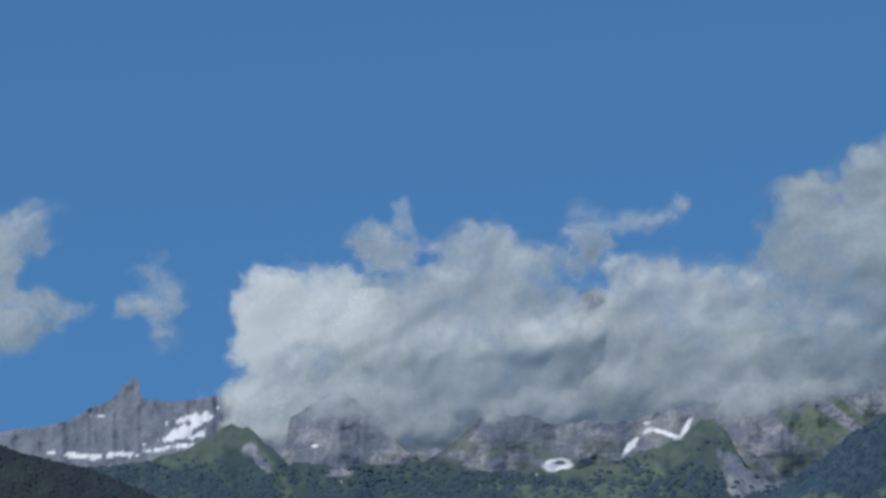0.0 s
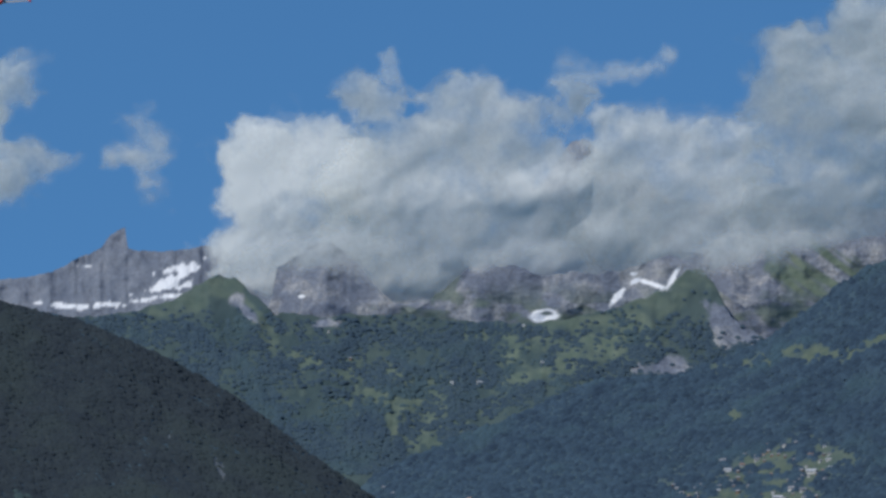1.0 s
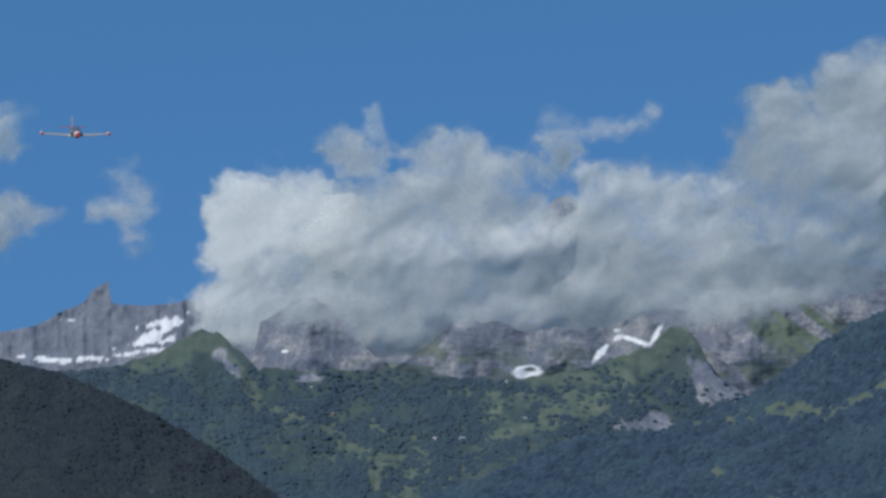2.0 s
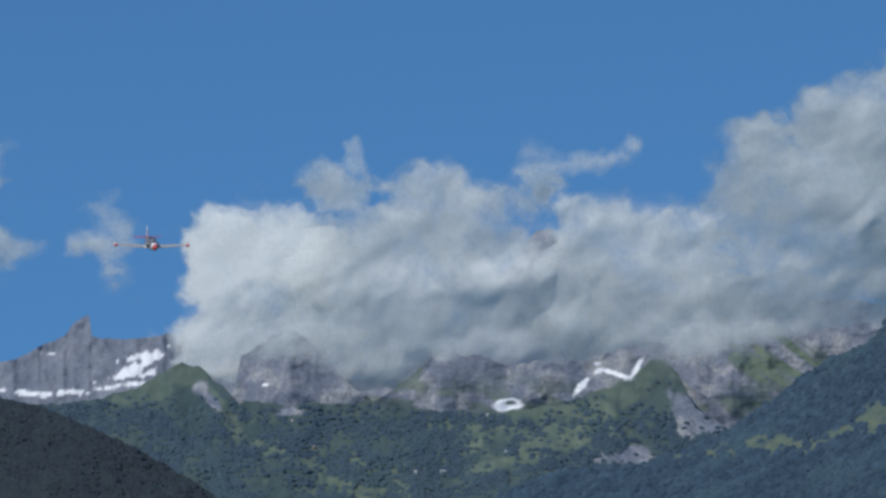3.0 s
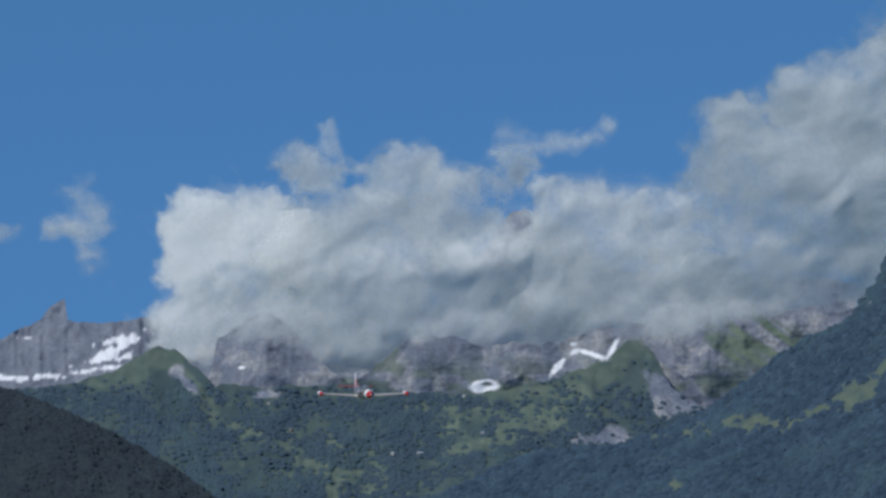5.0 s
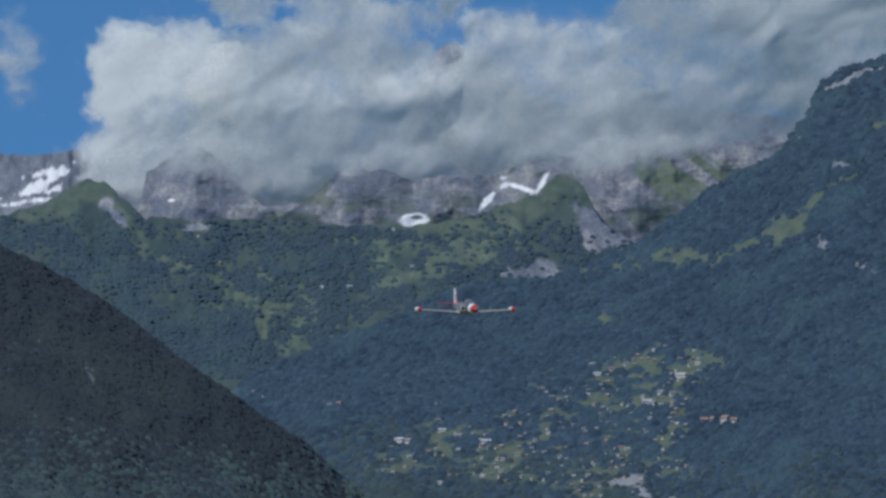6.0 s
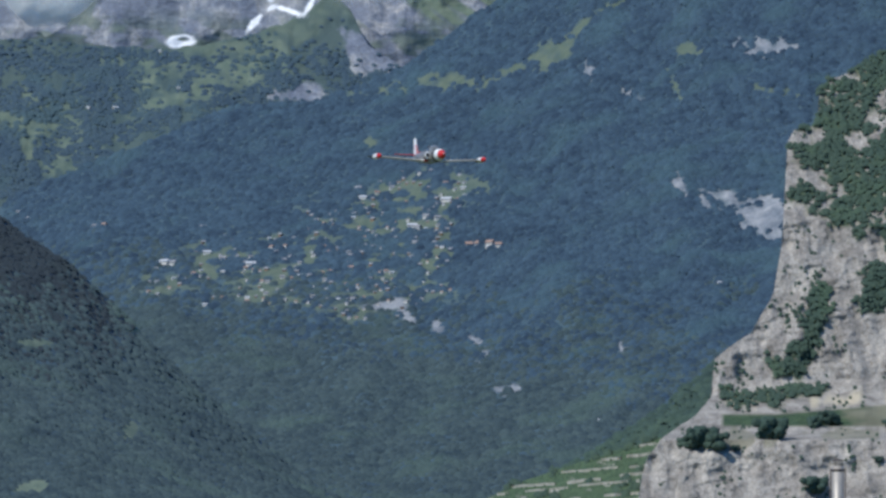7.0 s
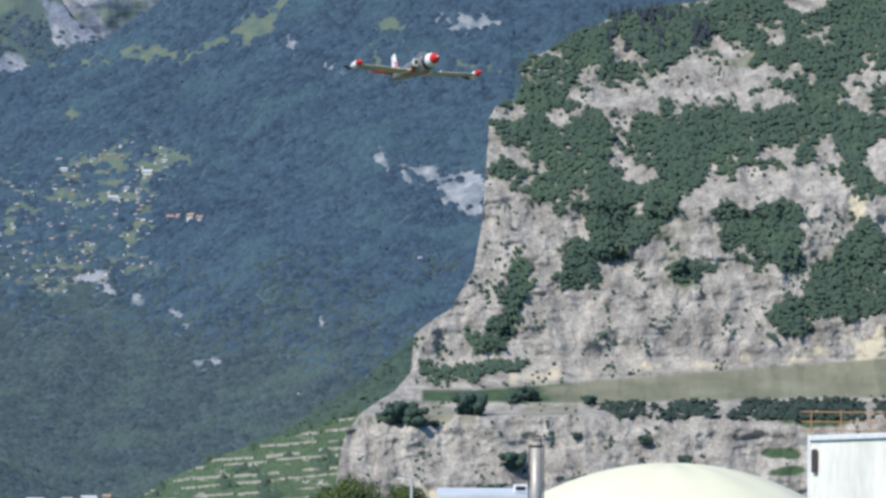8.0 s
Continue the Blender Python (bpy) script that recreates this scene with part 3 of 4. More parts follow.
scatter("cliff_bushes", "dark green bushes growing over the cliff", crown_template(2, 4, 1, 0.07, (0.17, 0.30), 0.33), CLIFF, (-60, 830, 60, 1000), (6.0, 5.0), (9, 17),
        lambda u, v: np.clip(cliff_bush(u, v) * 1.2 - 0.1, 0, 1) * (1 - ledge(u, v)) * (v > 225), bush_leaf, 5, soft=0.65, sink=0.2)
scatter("cliff_top_pines", "tall dark pines along the brow of the cliff", CONIFER, CLIFF, (290, 470, 866, 925), (8, 8), (22, 36),
        lambda u, v: np.clip(fbm(u / 30, v / 20, seed=74) * 2 + 0.5, 0, 0.8), shaded_pine, 16, squash=(0.7, 1.0), sink=0.1, soft=0.7)
scatter("cliff_shrubs", "small dark shrubs in cracks of the bare cliff", crown_template(5, 2, 1, 0.11), CLIFF, (-150, 830, 40, 1000), (6.0, 5.0), (4, 10),
        lambda u, v: np.clip(fbm((u + 0.25 * v) / 26, v / 34, octaves=4, seed=73) * 3 - 0.75, 0.006, 0.5) * (1 - ledge(u, v)) * np.where(v < 225, 0.5, 1), bush_leaf, 15, soft=0.65, sink=0.2)
scatter("ledge_hedge", "dark green hedge of trees along the cliff ledge", crown_template(3, 5, 1, 0.07, (0.15, 0.28), 0.36), CLIFF, (290, 800, 212, 246), (8, 5), (10, 24),
        lambda u, v: np.clip(fbm(u / 26, v / 26, seed=71) * 2.2 + 0.75, 0, 1) * (v < 238 + np.clip((u - 400) * 0.02, 0, 8)), hedge_leaf, 7, soft=0.9)


# ---- clouds ----
def cloud_material():
    m, n, l, b = shader("cloud", 1.0)
    out = n["Material Output"]
    diffuse, through_light, clear = n.new("ShaderNodeBsdfDiffuse"), n.new("ShaderNodeBsdfTranslucent"), n.new("ShaderNodeBsdfTransparent")
    for s in (diffuse, through_light):
        s.inputs["Color"].default_value = (0.93, 0.94, 0.89, 1)
    body, veil = n.new("ShaderNodeMixShader"), n.new("ShaderNodeMixShader")
    body.inputs[0].default_value = 0.16
    l.new(diffuse.outputs[0], body.inputs[1])
    l.new(through_light.outputs[0], body.inputs[2])

    def maths(op, x, y, clamp=False):
        k = n.new("ShaderNodeMath")
        k.operation, k.use_clamp = op, clamp
        for socket, value in zip(k.inputs, (x, y)):
            if isinstance(value, float):
                socket.default_value = value
            else:
                l.new(value, socket)
        return k.outputs[0]
    wisps = noise_node(n, l, 0.030, 9, rough=0.62, stretch=(1.0, 1.0, 0.8))
    thick = attribute(n, "thickness")
    torn = maths("MULTIPLY", maths("SUBTRACT", wisps, 0.5), 2.1)           # drifts of thinner and denser vapour
    dens = maths("MULTIPLY", maths("ADD", thick, torn), maths("MULTIPLY", thick, 2.2, True), True)
    l.new(dens, veil.inputs[0])
    l.new(clear.outputs[0], veil.inputs[1])
    l.new(body.outputs[0], veil.inputs[2])
    l.new(veil.outputs[0], out.inputs["Surface"])
    return m


vapour = cloud_material()


def patches_of(wet, least=150):
    """The connected patches of a grid of true and false, as (rows, columns), the crumbs left out."""
    left, out = set(zip(*(k.tolist() for k in np.nonzero(wet)))), []
    while left:
        todo, seen = [left.pop()], []
        while todo:
            y, x = todo.pop()
            seen.append((y, x))
            for near in ((y + 1, x), (y - 1, x), (y, x + 1), (y, x - 1)):
                if near in left:
                    left.remove(near)
                    todo.append(near)
        if len(seen) >= least:
            out.append(tuple(np.array(sorted(seen)).T))
    return out


def cloud(label, lobes, holes=(), depth=4210.0, seed=0, density=1.0, torn=0.62, swell=1.0, lean=0.0):
    """A heaped body of vapour over its lobes (bearing, height, half width, half height, crispness), bulging to the front and the back,
    thinning out at its edges and in its holes."""
    lob = np.array(lobes, float)
    u0, u1 = (lob[:, 0] - lob[:, 2] * 2.0).min(), (lob[:, 0] + lob[:, 2] * 2.0).max()
    v0, v1 = (lob[:, 1] - lob[:, 3] * 2.0).min(), (lob[:, 1] + lob[:, 3] * 2.0).max()
    step = 3.0
    gu, gv = np.meshgrid(np.arange(u0, u1, step), np.arange(v0, v1, step))
    # the vapour is drawn out and curled by the wind
    su = gu + 30 * fbm(gu / 110, gv / 110, 0.3, 2, seed + 10)
    sv = gv + 26 * fbm(gu / 110, gv / 110, 5.3, 2, seed + 30)
    wu = su + 20 * fbm(gu / 36, gv / 30, 0.8, 4, seed + 20)
    wv = sv + 18 * fbm(gu / 36, gv / 30, 7.8, 4, seed + 40)
    total, rise = np.zeros_like(gu), np.zeros_like(gu)
    for u, v, a, b, crisp in lob:
        total += np.exp(-((((wu - u) / a) ** 2 + ((wv - v) / b) ** 2) * 0.8) ** crisp)
        q = ((su - u) / a) ** 2 + ((sv - v) / b) ** 2
        rise += np.exp((0.30 * swell * min(a, b) * MRAD * depth * np.exp(-q * 0.6)) / 3.0) - 1
    for u, v, a, b in holes:
        total *= 1 - 0.85 * np.exp(-((wu - u) / a) ** 2 - ((wv - v) / b) ** 2)
    m = 1 - np.exp(-1.25 * total)
    tear = 0.6 * fbm(wu / 80, wv / 64, 0.5, 4, seed + 100) + 0.4 * fbm(wu / 26, wv / 22, 0.5, 4, seed + 200)
    thick = density * np.clip((m - 0.26 + torn * tear * (1 - 0.6 * m ** 3)) * 1.35, 0, 1.3)
    billow = 2.3 * fbm((su - sv * 0.5) / 120, sv / 95, 1.5, 2, seed + 300) + 0.6 * fbm((su - sv * 0.4) / 46, sv / 40, 3.5, 2, seed + 350)
    front = 3.0 * np.log1p(rise) + swell * billow * np.clip(m * 1.2, 0, 1)
    tip = lean * (gv - gv.min()) * MRAD * depth                # the brow overhangs the base
    thing = tagged(new("cumulus_cloud"), label, "cloud", "clouds over the mountains")
    thing.location = spherical(lob[0, 0], lob[0, 1], depth)
    home = np.array(thing.location)
    rows, cols = gu.shape
    idx = np.arange(rows * cols).reshape(rows, cols)
    cells = np.stack([idx[:-1, :-1], idx[:-1, 1:], idx[1:, 1:], idx[1:, :-1]], -1)
    wet = (thick.ravel()[cells] > 0.001).any(-1)
    for piece in patches_of(wet):                              # a shred that has torn loose is a part of its own
        used, faces = np.unique(cells[piece], return_inverse=True)
        faces = faces.reshape(-1, 4)
        for name, deep, order in (("cloud_front", depth - front - tip, 1), ("cloud_back", depth + 12 + 0.6 * front - tip, -1)):
            pts = spherical(gu.ravel()[used], gv.ravel()[used], deep.ravel()[used]) - home
            me = fast_mesh(name, pts, faces[:, ::order], vapour, True)
            put_attribute(me, "thickness", thick.ravel()[used])
            new(name, me).parent = thing
    return thing


def shifted(lobes, du=-1816, dv=1516):
    return [(u + du, dv - v, *rest) for u, v, *rest in lobes]


cloud("bright white cumulus cloud over the rock towers", shifted([
    (312, 328, 64, 50, 1.4), (392, 306, 80, 56, 1.5), (300, 400, 58, 66, 1.3), (282, 300, 26, 30, 1.2), (400, 390, 110, 84, 1.2), (296, 490, 60, 48, 1.0), (390, 470, 90, 40, 1.0),
    (470, 350, 70, 70, 1.0), (430, 505, 110, 36, 1.0), (340, 525, 60, 30, 1.0)]), depth=4300, seed=1, torn=0.85, swell=1.5, lean=-0.12)
cloud("grey cumulus cloud hanging on the mountain wall", shifted([
    (505, 205, 82, 31, 1.2), (620, 290, 90, 66, 1.2), (688, 222, 38, 42, 1.2), (760, 262, 74, 50, 1.0), (600, 410, 110, 84, 1.0),
    (520, 400, 100, 90, 1.0), (720, 410, 96, 76, 1.2), (560, 515, 80, 44, 1.0), (690, 488, 110, 40, 1.0), (830, 478, 100, 44, 1.0), (860, 380, 90, 80, 1.0),
    (868, 200, 42, 34, 1.0), (600, 535, 60, 36, 1.0), (1000, 500, 90, 34, 1.0)]), shifted([(588, 236, 30, 14)]), depth=4306, seed=2, swell=1.5, lean=0.11)
cloud("grey cumulus cloud rising along the mountain wall", shifted([
    (975, 300, 62, 60, 1.6), (930, 390, 76, 66, 1.2), (920, 460, 90, 46, 1.0), (1040, 260, 40, 34, 1.0), (1060, 370, 90, 70, 1.0), (1120, 460, 90, 44, 1.0),
    (1180, 400, 110, 80, 1.0), (1160, 310, 80, 60, 1.0), (1020, 470, 80, 36, 1.0), (940, 250, 46, 40, 1.0)]), shifted([(850, 285, 34, 28)]),
      depth=4303, seed=3, density=0.85, swell=1.6, lean=0.13)
cloud("large grey-white cumulus bank over the far slope", shifted([
    (1235, 185, 52, 74, 1.4), (1268, 120, 40, 34, 1.4), (1390, 80, 56, 56, 1.4), (1350, 230, 120, 90, 1.0), (1500, 110, 100, 90, 1.4), (1480, 260, 130, 110, 1.0),
    (1580, 30, 90, 90, 1.2), (1310, 380, 130, 80, 1.0), (1460, 390, 120, 66, 1.0), (1620, 180, 120, 130, 1.0), (1240, 440, 100, 50, 1.0), (1640, 360, 120, 110, 1.0),
    (1740, 120, 120, 160, 1.0)]), depth=4298, seed=4, density=0.92, swell=1.2, lean=0.22)
cloud("low veil of mist drifting round the rock towers", shifted([
    (290, 500, 50, 40, 1.0), (400, 484, 90, 28, 1.0), (450, 468, 70, 30, 1.0), (500, 500, 60, 34, 1.0), (575, 530, 60, 40, 1.0), (690, 486, 80, 24, 1.0), (830, 482, 90, 24, 1.0),
    (1120, 490, 60, 40, 1.0), (1190, 490, 70, 46, 1.0), (1300, 455, 100, 26, 1.0)]), seed=8, density=0.5, depth=4206, swell=0.5)
cloud("thin torn wisp of cloud above the peaks", shifted([
    (1040, 132, 20, 14, 1.0), (1010, 165, 40, 18, 1.0), (935, 165, 40, 26, 1.0), (880, 180, 30, 30, 1.0), (543, 152, 14, 22, 1.0), (530, 185, 30, 16, 1.0)]), seed=5, density=0.6, swell=0.6, depth=4310)
cloud("thin grey shred of cloud in blue sky", shifted([(108, 250, 30, 22, 1.0), (132, 290, 22, 30, 1.0), (92, 316, 40, 24, 1.0), (56, 326, 30, 16, 1.0), (114, 362, 20, 30, 1.0)]), seed=6, density=0.5, torn=0.95, depth=4480, swell=0.6)
cloud("small white cloud beside the snowy peak", [(-1943, 1341, 64, 50, 1.4), (-1985, 1270, 36, 50, 1.0), (-1950, 1160, 66, 36, 1.0), (-1870, 1200, 50, 22, 1.0), (-2060, 1220, 80, 120, 1.0)],
      seed=7, density=0.8, depth=4480, swell=0.8)


# ---- paints and metals ----
def paint(name, colour, rough=0.35, wear=0.12, scale=3.0, metal=0.0):
    light = tuple(min(1.0, c * (1 + wear)) for c in colour)
    dark = tuple(c * (1 - wear) for c in colour)
    return mottled(name, dark, light, scale, rough, metal=metal)


red_paint = paint("red_paint", (0.56, 0.025, 0.022))
white_paint = paint("white_paint", (0.80, 0.80, 0.78))
black_paint = paint("black_paint", (0.022, 0.022, 0.024), 0.5)
silver_skin = paint("silver_skin", (0.26, 0.25, 0.235), 0.4, 0.2, 2.0, metal=0.35)
wing_skin = paint("wing_skin", (0.50, 0.46, 0.40), 0.45, 0.15, 2.0, metal=0.15)
grey_paint = paint("grey_paint", (0.30, 0.31, 0.32), 0.6)
steel = paint("steel", (0.40, 0.37, 0.33), 0.5, 0.2, 2.0, metal=0.3)
dark_steel = paint("dark_steel", (0.12, 0.10, 0.09), 0.6, metal=0.6)
orange_paint = paint("orange_paint", (0.46, 0.25, 0.11), 0.55)
cream_membrane = mottled("cream_membrane", (0.69, 0.66, 0.47), (0.76, 0.73, 0.54), 0.35, 0.55, spread=0.35)
dirty_white = mottled("dirty_white", (0.70, 0.67, 0.59), (0.95, 0.92, 0.83), 0.45, 0.8, stretch=(1.0, 1.0, 0.6), spread=0.14)
roof_sheet = mottled("roof_sheet", (0.55, 0.58, 0.60), (0.70, 0.73, 0.75), 0.4, 0.45)
bark = mottled("bark", (0.06, 0.045, 0.03), (0.13, 0.10, 0.07), 4.0, 0.95, 0.03)
leaf = foliage("leaf", (0.045, 0.080, 0.022), (0.120, 0.165, 0.050), 0.8)
render_wall = mottled("render_wall", (0.40, 0.385, 0.35), (0.66, 0.64, 0.59), 0.3, 0.9)
timber_wall = mottled("timber_wall", (0.14, 0.09, 0.06), (0.25, 0.17, 0.11), 0.8, 0.9)
tile_roof = mottled("tile_roof", (0.27, 0.18, 0.14), (0.40, 0.28, 0.22), 0.6, 0.85)
slate_roof = mottled("slate_roof", (0.20, 0.20, 0.21), (0.36, 0.36, 0.37), 0.6, 0.7)
metal_roof = mottled("metal_roof", (0.44, 0.45, 0.46), (0.66, 0.67, 0.68), 0.6, 0.35)
stone_wall = mottled("stone_wall", (0.24, 0.23, 0.19), (0.42, 0.40, 0.34), 0.5, 0.95)
vine_leaf = foliage("vine_leaf", (0.036, 0.070, 0.042), (0.066, 0.108, 0.060), 0.03)


def glass_material():
    m, n, l, b = shader("canopy_glass", 0.04)
    b.inputs["Base Color"].default_value = (0.80, 0.86, 0.90, 1)
    b.inputs["Transmission Weight"].default_value, b.inputs["IOR"].default_value = 0.85, 1.2
    return m


canopy_glass = glass_material()


# ---- shapes ----
def loft(sections, segs=20, caps=True):
    """A skin over rings (y, half width, half height, centre z) along y."""
    bm = bmesh.new()
    rings = []
    for y, w, h, z in sections:
        rings.append([bm.verts.new((w * math.cos(k * math.tau / segs), y, z + h * math.sin(k * math.tau / segs))) for k in range(segs)])
    for a, b in zip(rings, rings[1:]):
        for k in range(segs):
            bm.faces.new((a[k], b[k], b[(k + 1) % segs], a[(k + 1) % segs]))
    if caps:
        bm.faces.new(rings[0])
        bm.faces.new(rings[-1][::-1])
    bmesh.ops.recalc_face_normals(bm, faces=bm.faces)
    for f in bm.faces:
        f.smooth = len(f.verts) == 4
    return bm


def aerofoil(root, tip, thick=0.12, upright=False, nose_down=0.0):
    """A tapered surface between two chords ((x, y front, y back, z)), with a rounded front and a thin back."""
    bm = bmesh.new()
    shape = [(0, 0), (0.03, 0.32), (0.12, 0.46), (0.35, 0.5), (0.7, 0.28), (1, 0.03), (0.7, -0.22), (0.35, -0.42), (0.12, -0.4), (0.03, -0.28)]
    rings = []
    for x, y0, y1, z in (root, tip):
        c = y0 - y1
        rings.append([bm.verts.new((x + (t * thick * c if upright else 0), y0 - s * c, z + (0 if upright else t * thick * c + (s - 0.5) * nose_down * c))) for s, t in shape])
    n = len(shape)
    for k in range(n):
        bm.faces.new((rings[0][k], rings[1][k], rings[1][(k + 1) % n], rings[0][(k + 1) % n]))
    bm.faces.new(rings[0])
    bm.faces.new(rings[1][::-1])
    bmesh.ops.recalc_face_normals(bm, faces=bm.faces)
    return bm


def box(sx, sy, sz, m=None, bevel=0.0):
    bm = bmesh.new()
    bmesh.ops.create_cube(bm, matrix=(m or Matrix()) @ Matrix.Diagonal((sx, sy, sz, 1)))
    if bevel:
        bmesh.ops.bevel(bm, geom=bm.edges[:], offset=bevel, segments=2, affect="EDGES")
    return bm


def tube(r0, r1, depth, m=None, segs=20):
    bm = bmesh.new()
    bmesh.ops.create_cone(bm, cap_ends=True, segments=segs, radius1=r0, radius2=r1, depth=depth, matrix=m or Matrix())
    for f in bm.faces:
        f.smooth = len(f.verts) == 4
    return bm


def between(a, b, r, segs=8):
    a, b = Vector(a), Vector(b)
    q = (b - a).to_track_quat("Z", "Y").to_matrix().to_4x4()
    return tube(r, r, (b - a).length, Matrix.Translation((a + b) / 2) @ q, segs)


# ---- the jet ----
def body_at(y):
    ys = (-4.95, -4.4, -3.0, -1.0, 0.5, 2.0, 3.0, 3.6, 4.0, 4.4, 4.7, 4.88, 4.96)
    ws = (0.20, 0.29, 0.44, 0.62, 0.69, 0.68, 0.62, 0.56, 0.49, 0.38, 0.25, 0.13, 0.02)
    hs = (0.22, 0.31, 0.46, 0.62, 0.70, 0.70, 0.64, 0.58, 0.50, 0.39, 0.26, 0.13, 0.02)
    zs = (0.38, 0.34, 0.26, 0.18, 0.12, 0.10, 0.09, 0.08, 0.07, 0.06, 0.06, 0.06, 0.06)
    return y, float(np.interp(y, ys, ws)), float(np.interp(y, ys, hs)), float(np.interp(y, ys, zs))


def build_jet():
    jet = tagged(new("jet_aircraft"), "red, white and silver two-seat jet trainer with tip tanks", "aircraft")

    def stretch(a, b, n):
        return [body_at(a + (b - a) * k / n) for k in range(n + 1)]
    part("fuselage", loft(stretch(2.85, -4.95, 26)), silver_skin, jet, "silver metal fuselage")
    part("anti_glare_panel", loft(stretch(3.36, 2.85, 4)), black_paint, jet, "matt black band before the windscreen")
    part("nose_band", loft(stretch(4.14, 3.36, 5)), white_paint, jet, "white painted band")
    nose = part("nose_cone", loft(stretch(4.96, 4.14, 10)), red_paint, jet, "red painted nose cone")
    bm = bmesh.new()
    bmesh.ops.create_uvsphere(bm, u_segments=12, v_segments=8, radius=0.075, matrix=pose(0, 4.93, 0.07))
    part("nose_light", bm, white_paint, nose, "round white nose light")
    part("jet_pipe", tube(0.19, 0.17, 0.35, pose(0, -5.05, 0.38, 90)), black_paint, jet, "sooty black exhaust pipe")
    # added grey panel: shade under the silver fuselage, put into colour
    part("belly_shade_panel", loft([(y, w * 0.62, h * 0.3, z - h * 0.74) for y, w, h, z in stretch(2.6, -2.6, 10)]), grey_paint, jet, "grey panel with the belly's shade put into its colour")
    # cockpit
    canopy_rows = [(3.05, 0.16, 0.05, 0.62), (2.75, 0.40, 0.30, 0.62), (2.3, 0.52, 0.50, 0.62), (1.6, 0.56, 0.56, 0.62), (0.8, 0.52, 0.48, 0.62),
                   (0.1, 0.40, 0.28, 0.62), (-0.5, 0.20, 0.06, 0.62)]
    canopy = part("canopy", loft(canopy_rows), canopy_glass, jet, "clear bubble canopy")
    for y in (2.72, 1.5, 0.1):
        w, h = np.interp(y, [r[0] for r in canopy_rows[::-1]], [r[1] for r in canopy_rows[::-1]]), np.interp(y, [r[0] for r in canopy_rows[::-1]], [r[2] for r in canopy_rows[::-1]])
        bm = bmesh.new()
        pts = [(math.cos(a) * (w + 0.012), math.sin(a) * (h + 0.012)) for a in np.linspace(0, math.pi, 13)]
        rows = [[bm.verts.new((x, y + dy, 0.62 + z)) for x, z in pts] for dy in (-0.035, 0.035)]
        for k in range(12):
            bm.faces.new((rows[0][k], rows[0][k + 1], rows[1][k + 1], rows[1][k]))
        bmesh.ops.solidify(bm, geom=bm.faces[:], thickness=0.02)
        part("canopy_frame", bm, black_paint, canopy, "dark metal canopy arch")
    for x in (-0.27, 0.27):
        seat = part("seat", box(0.40, 0.45, 0.16, pose(x, 1.35, 0.62), 0.03), black_paint, jet, "empty dark ejection seat")
        part("headrest", box(0.34, 0.16, 0.62, pose(x, 1.08, 0.84, -12), 0.03), black_paint, seat)
    part("spine", loft([(-0.3, 0.28, 0.24, 0.58), (-1.4, 0.24, 0.22, 0.56), (-2.8, 0.18, 0.20, 0.52), (-4.0, 0.12, 0.18, 0.50)]), silver_skin, jet)
    # intakes
    for s in (-1, 1):
        duct = part("intake_duct", loft([(2.05, 0.21, 0.29, 0.10), (1.4, 0.24, 0.31, 0.10), (0.2, 0.22, 0.28, 0.10), (-1.0, 0.08, 0.12, 0.12)]), silver_skin, jet, "silver side intake duct")
        duct.location.x = s * 0.80
        part("intake_lip", loft([(1.92, 0.22, 0.30, 0.10), (2.10, 0.26, 0.34, 0.10), (2.20, 0.24, 0.32, 0.10), (2.16, 0.17, 0.25, 0.10)], caps=False), white_paint, duct, "white intake lip")
        # no hollow here: a black disc paints in the duct's inner shade
        part("intake_mouth", loft([(2.11, 0.18, 0.26, 0.10), (2.08, 0.17, 0.25, 0.10)]), black_paint, duct, "black disc for the shade inside the intake")
    # wings
    for s in (-1, 1):
        def side(x, y0, y1, z):
            return (s * x, y0, y1, z)
        wing = part("wing", aerofoil(side(1.15, 1.18, -1.02, -0.27), side(5.25, 0.72, -0.62, -0.03), 0.10, nose_down=0.05), wing_skin, jet, "pale silver metal wing")
        part("wing_root", aerofoil(side(0.45, 1.30, -1.12, -0.31), side(0.86, 1.24, -1.06, -0.285), 0.10, nose_down=0.05), red_paint, wing, "red wing root panel")
        part("root_stripe", aerofoil(side(0.86, 1.24, -1.06, -0.285), side(1.15, 1.18, -1.02, -0.27), 0.10, nose_down=0.05), white_paint, wing, "white stripe beside the wing root")
        part("aileron", aerofoil(side(3.2, -0.66, -0.84, -0.15), side(5.1, -0.52, -0.66, -0.04), 0.2), grey_paint, wing)
        tank = part("tip_tank", loft([(0.62, 0.265, 0.265, 0), (0.2, 0.285, 0.285, 0), (-0.3, 0.275, 0.275, 0), (-0.62, 0.24, 0.24, 0)], 18), white_paint, jet, "white tip tank with red nose and black tail")
        tank.location = (s * 5.45, 0.12, -0.02)
        part("tank_nose", loft([(1.42, 0.02, 0.02, 0), (1.36, 0.09, 0.09, 0), (1.18, 0.17, 0.17, 0), (0.92, 0.235, 0.235, 0), (0.62, 0.265, 0.265, 0)], 18), red_paint, tank, "red tank nose")
        part("tank_tail", loft([(-0.62, 0.24, 0.24, 0), (-1.05, 0.19, 0.19, 0), (-1.5, 0.11, 0.11, 0), (-1.8, 0.04, 0.04, 0)], 18), black_paint, tank, "black tank tail")
        for turn in (-25, 205):
            bm = aerofoil((0.08, -0.95, -1.75, 0), (0.46, -1.30, -1.85, 0), 0.08)
            bmesh.ops.transform(bm, matrix=pose(0, 0, 0, 0, turn, 0), verts=bm.verts)
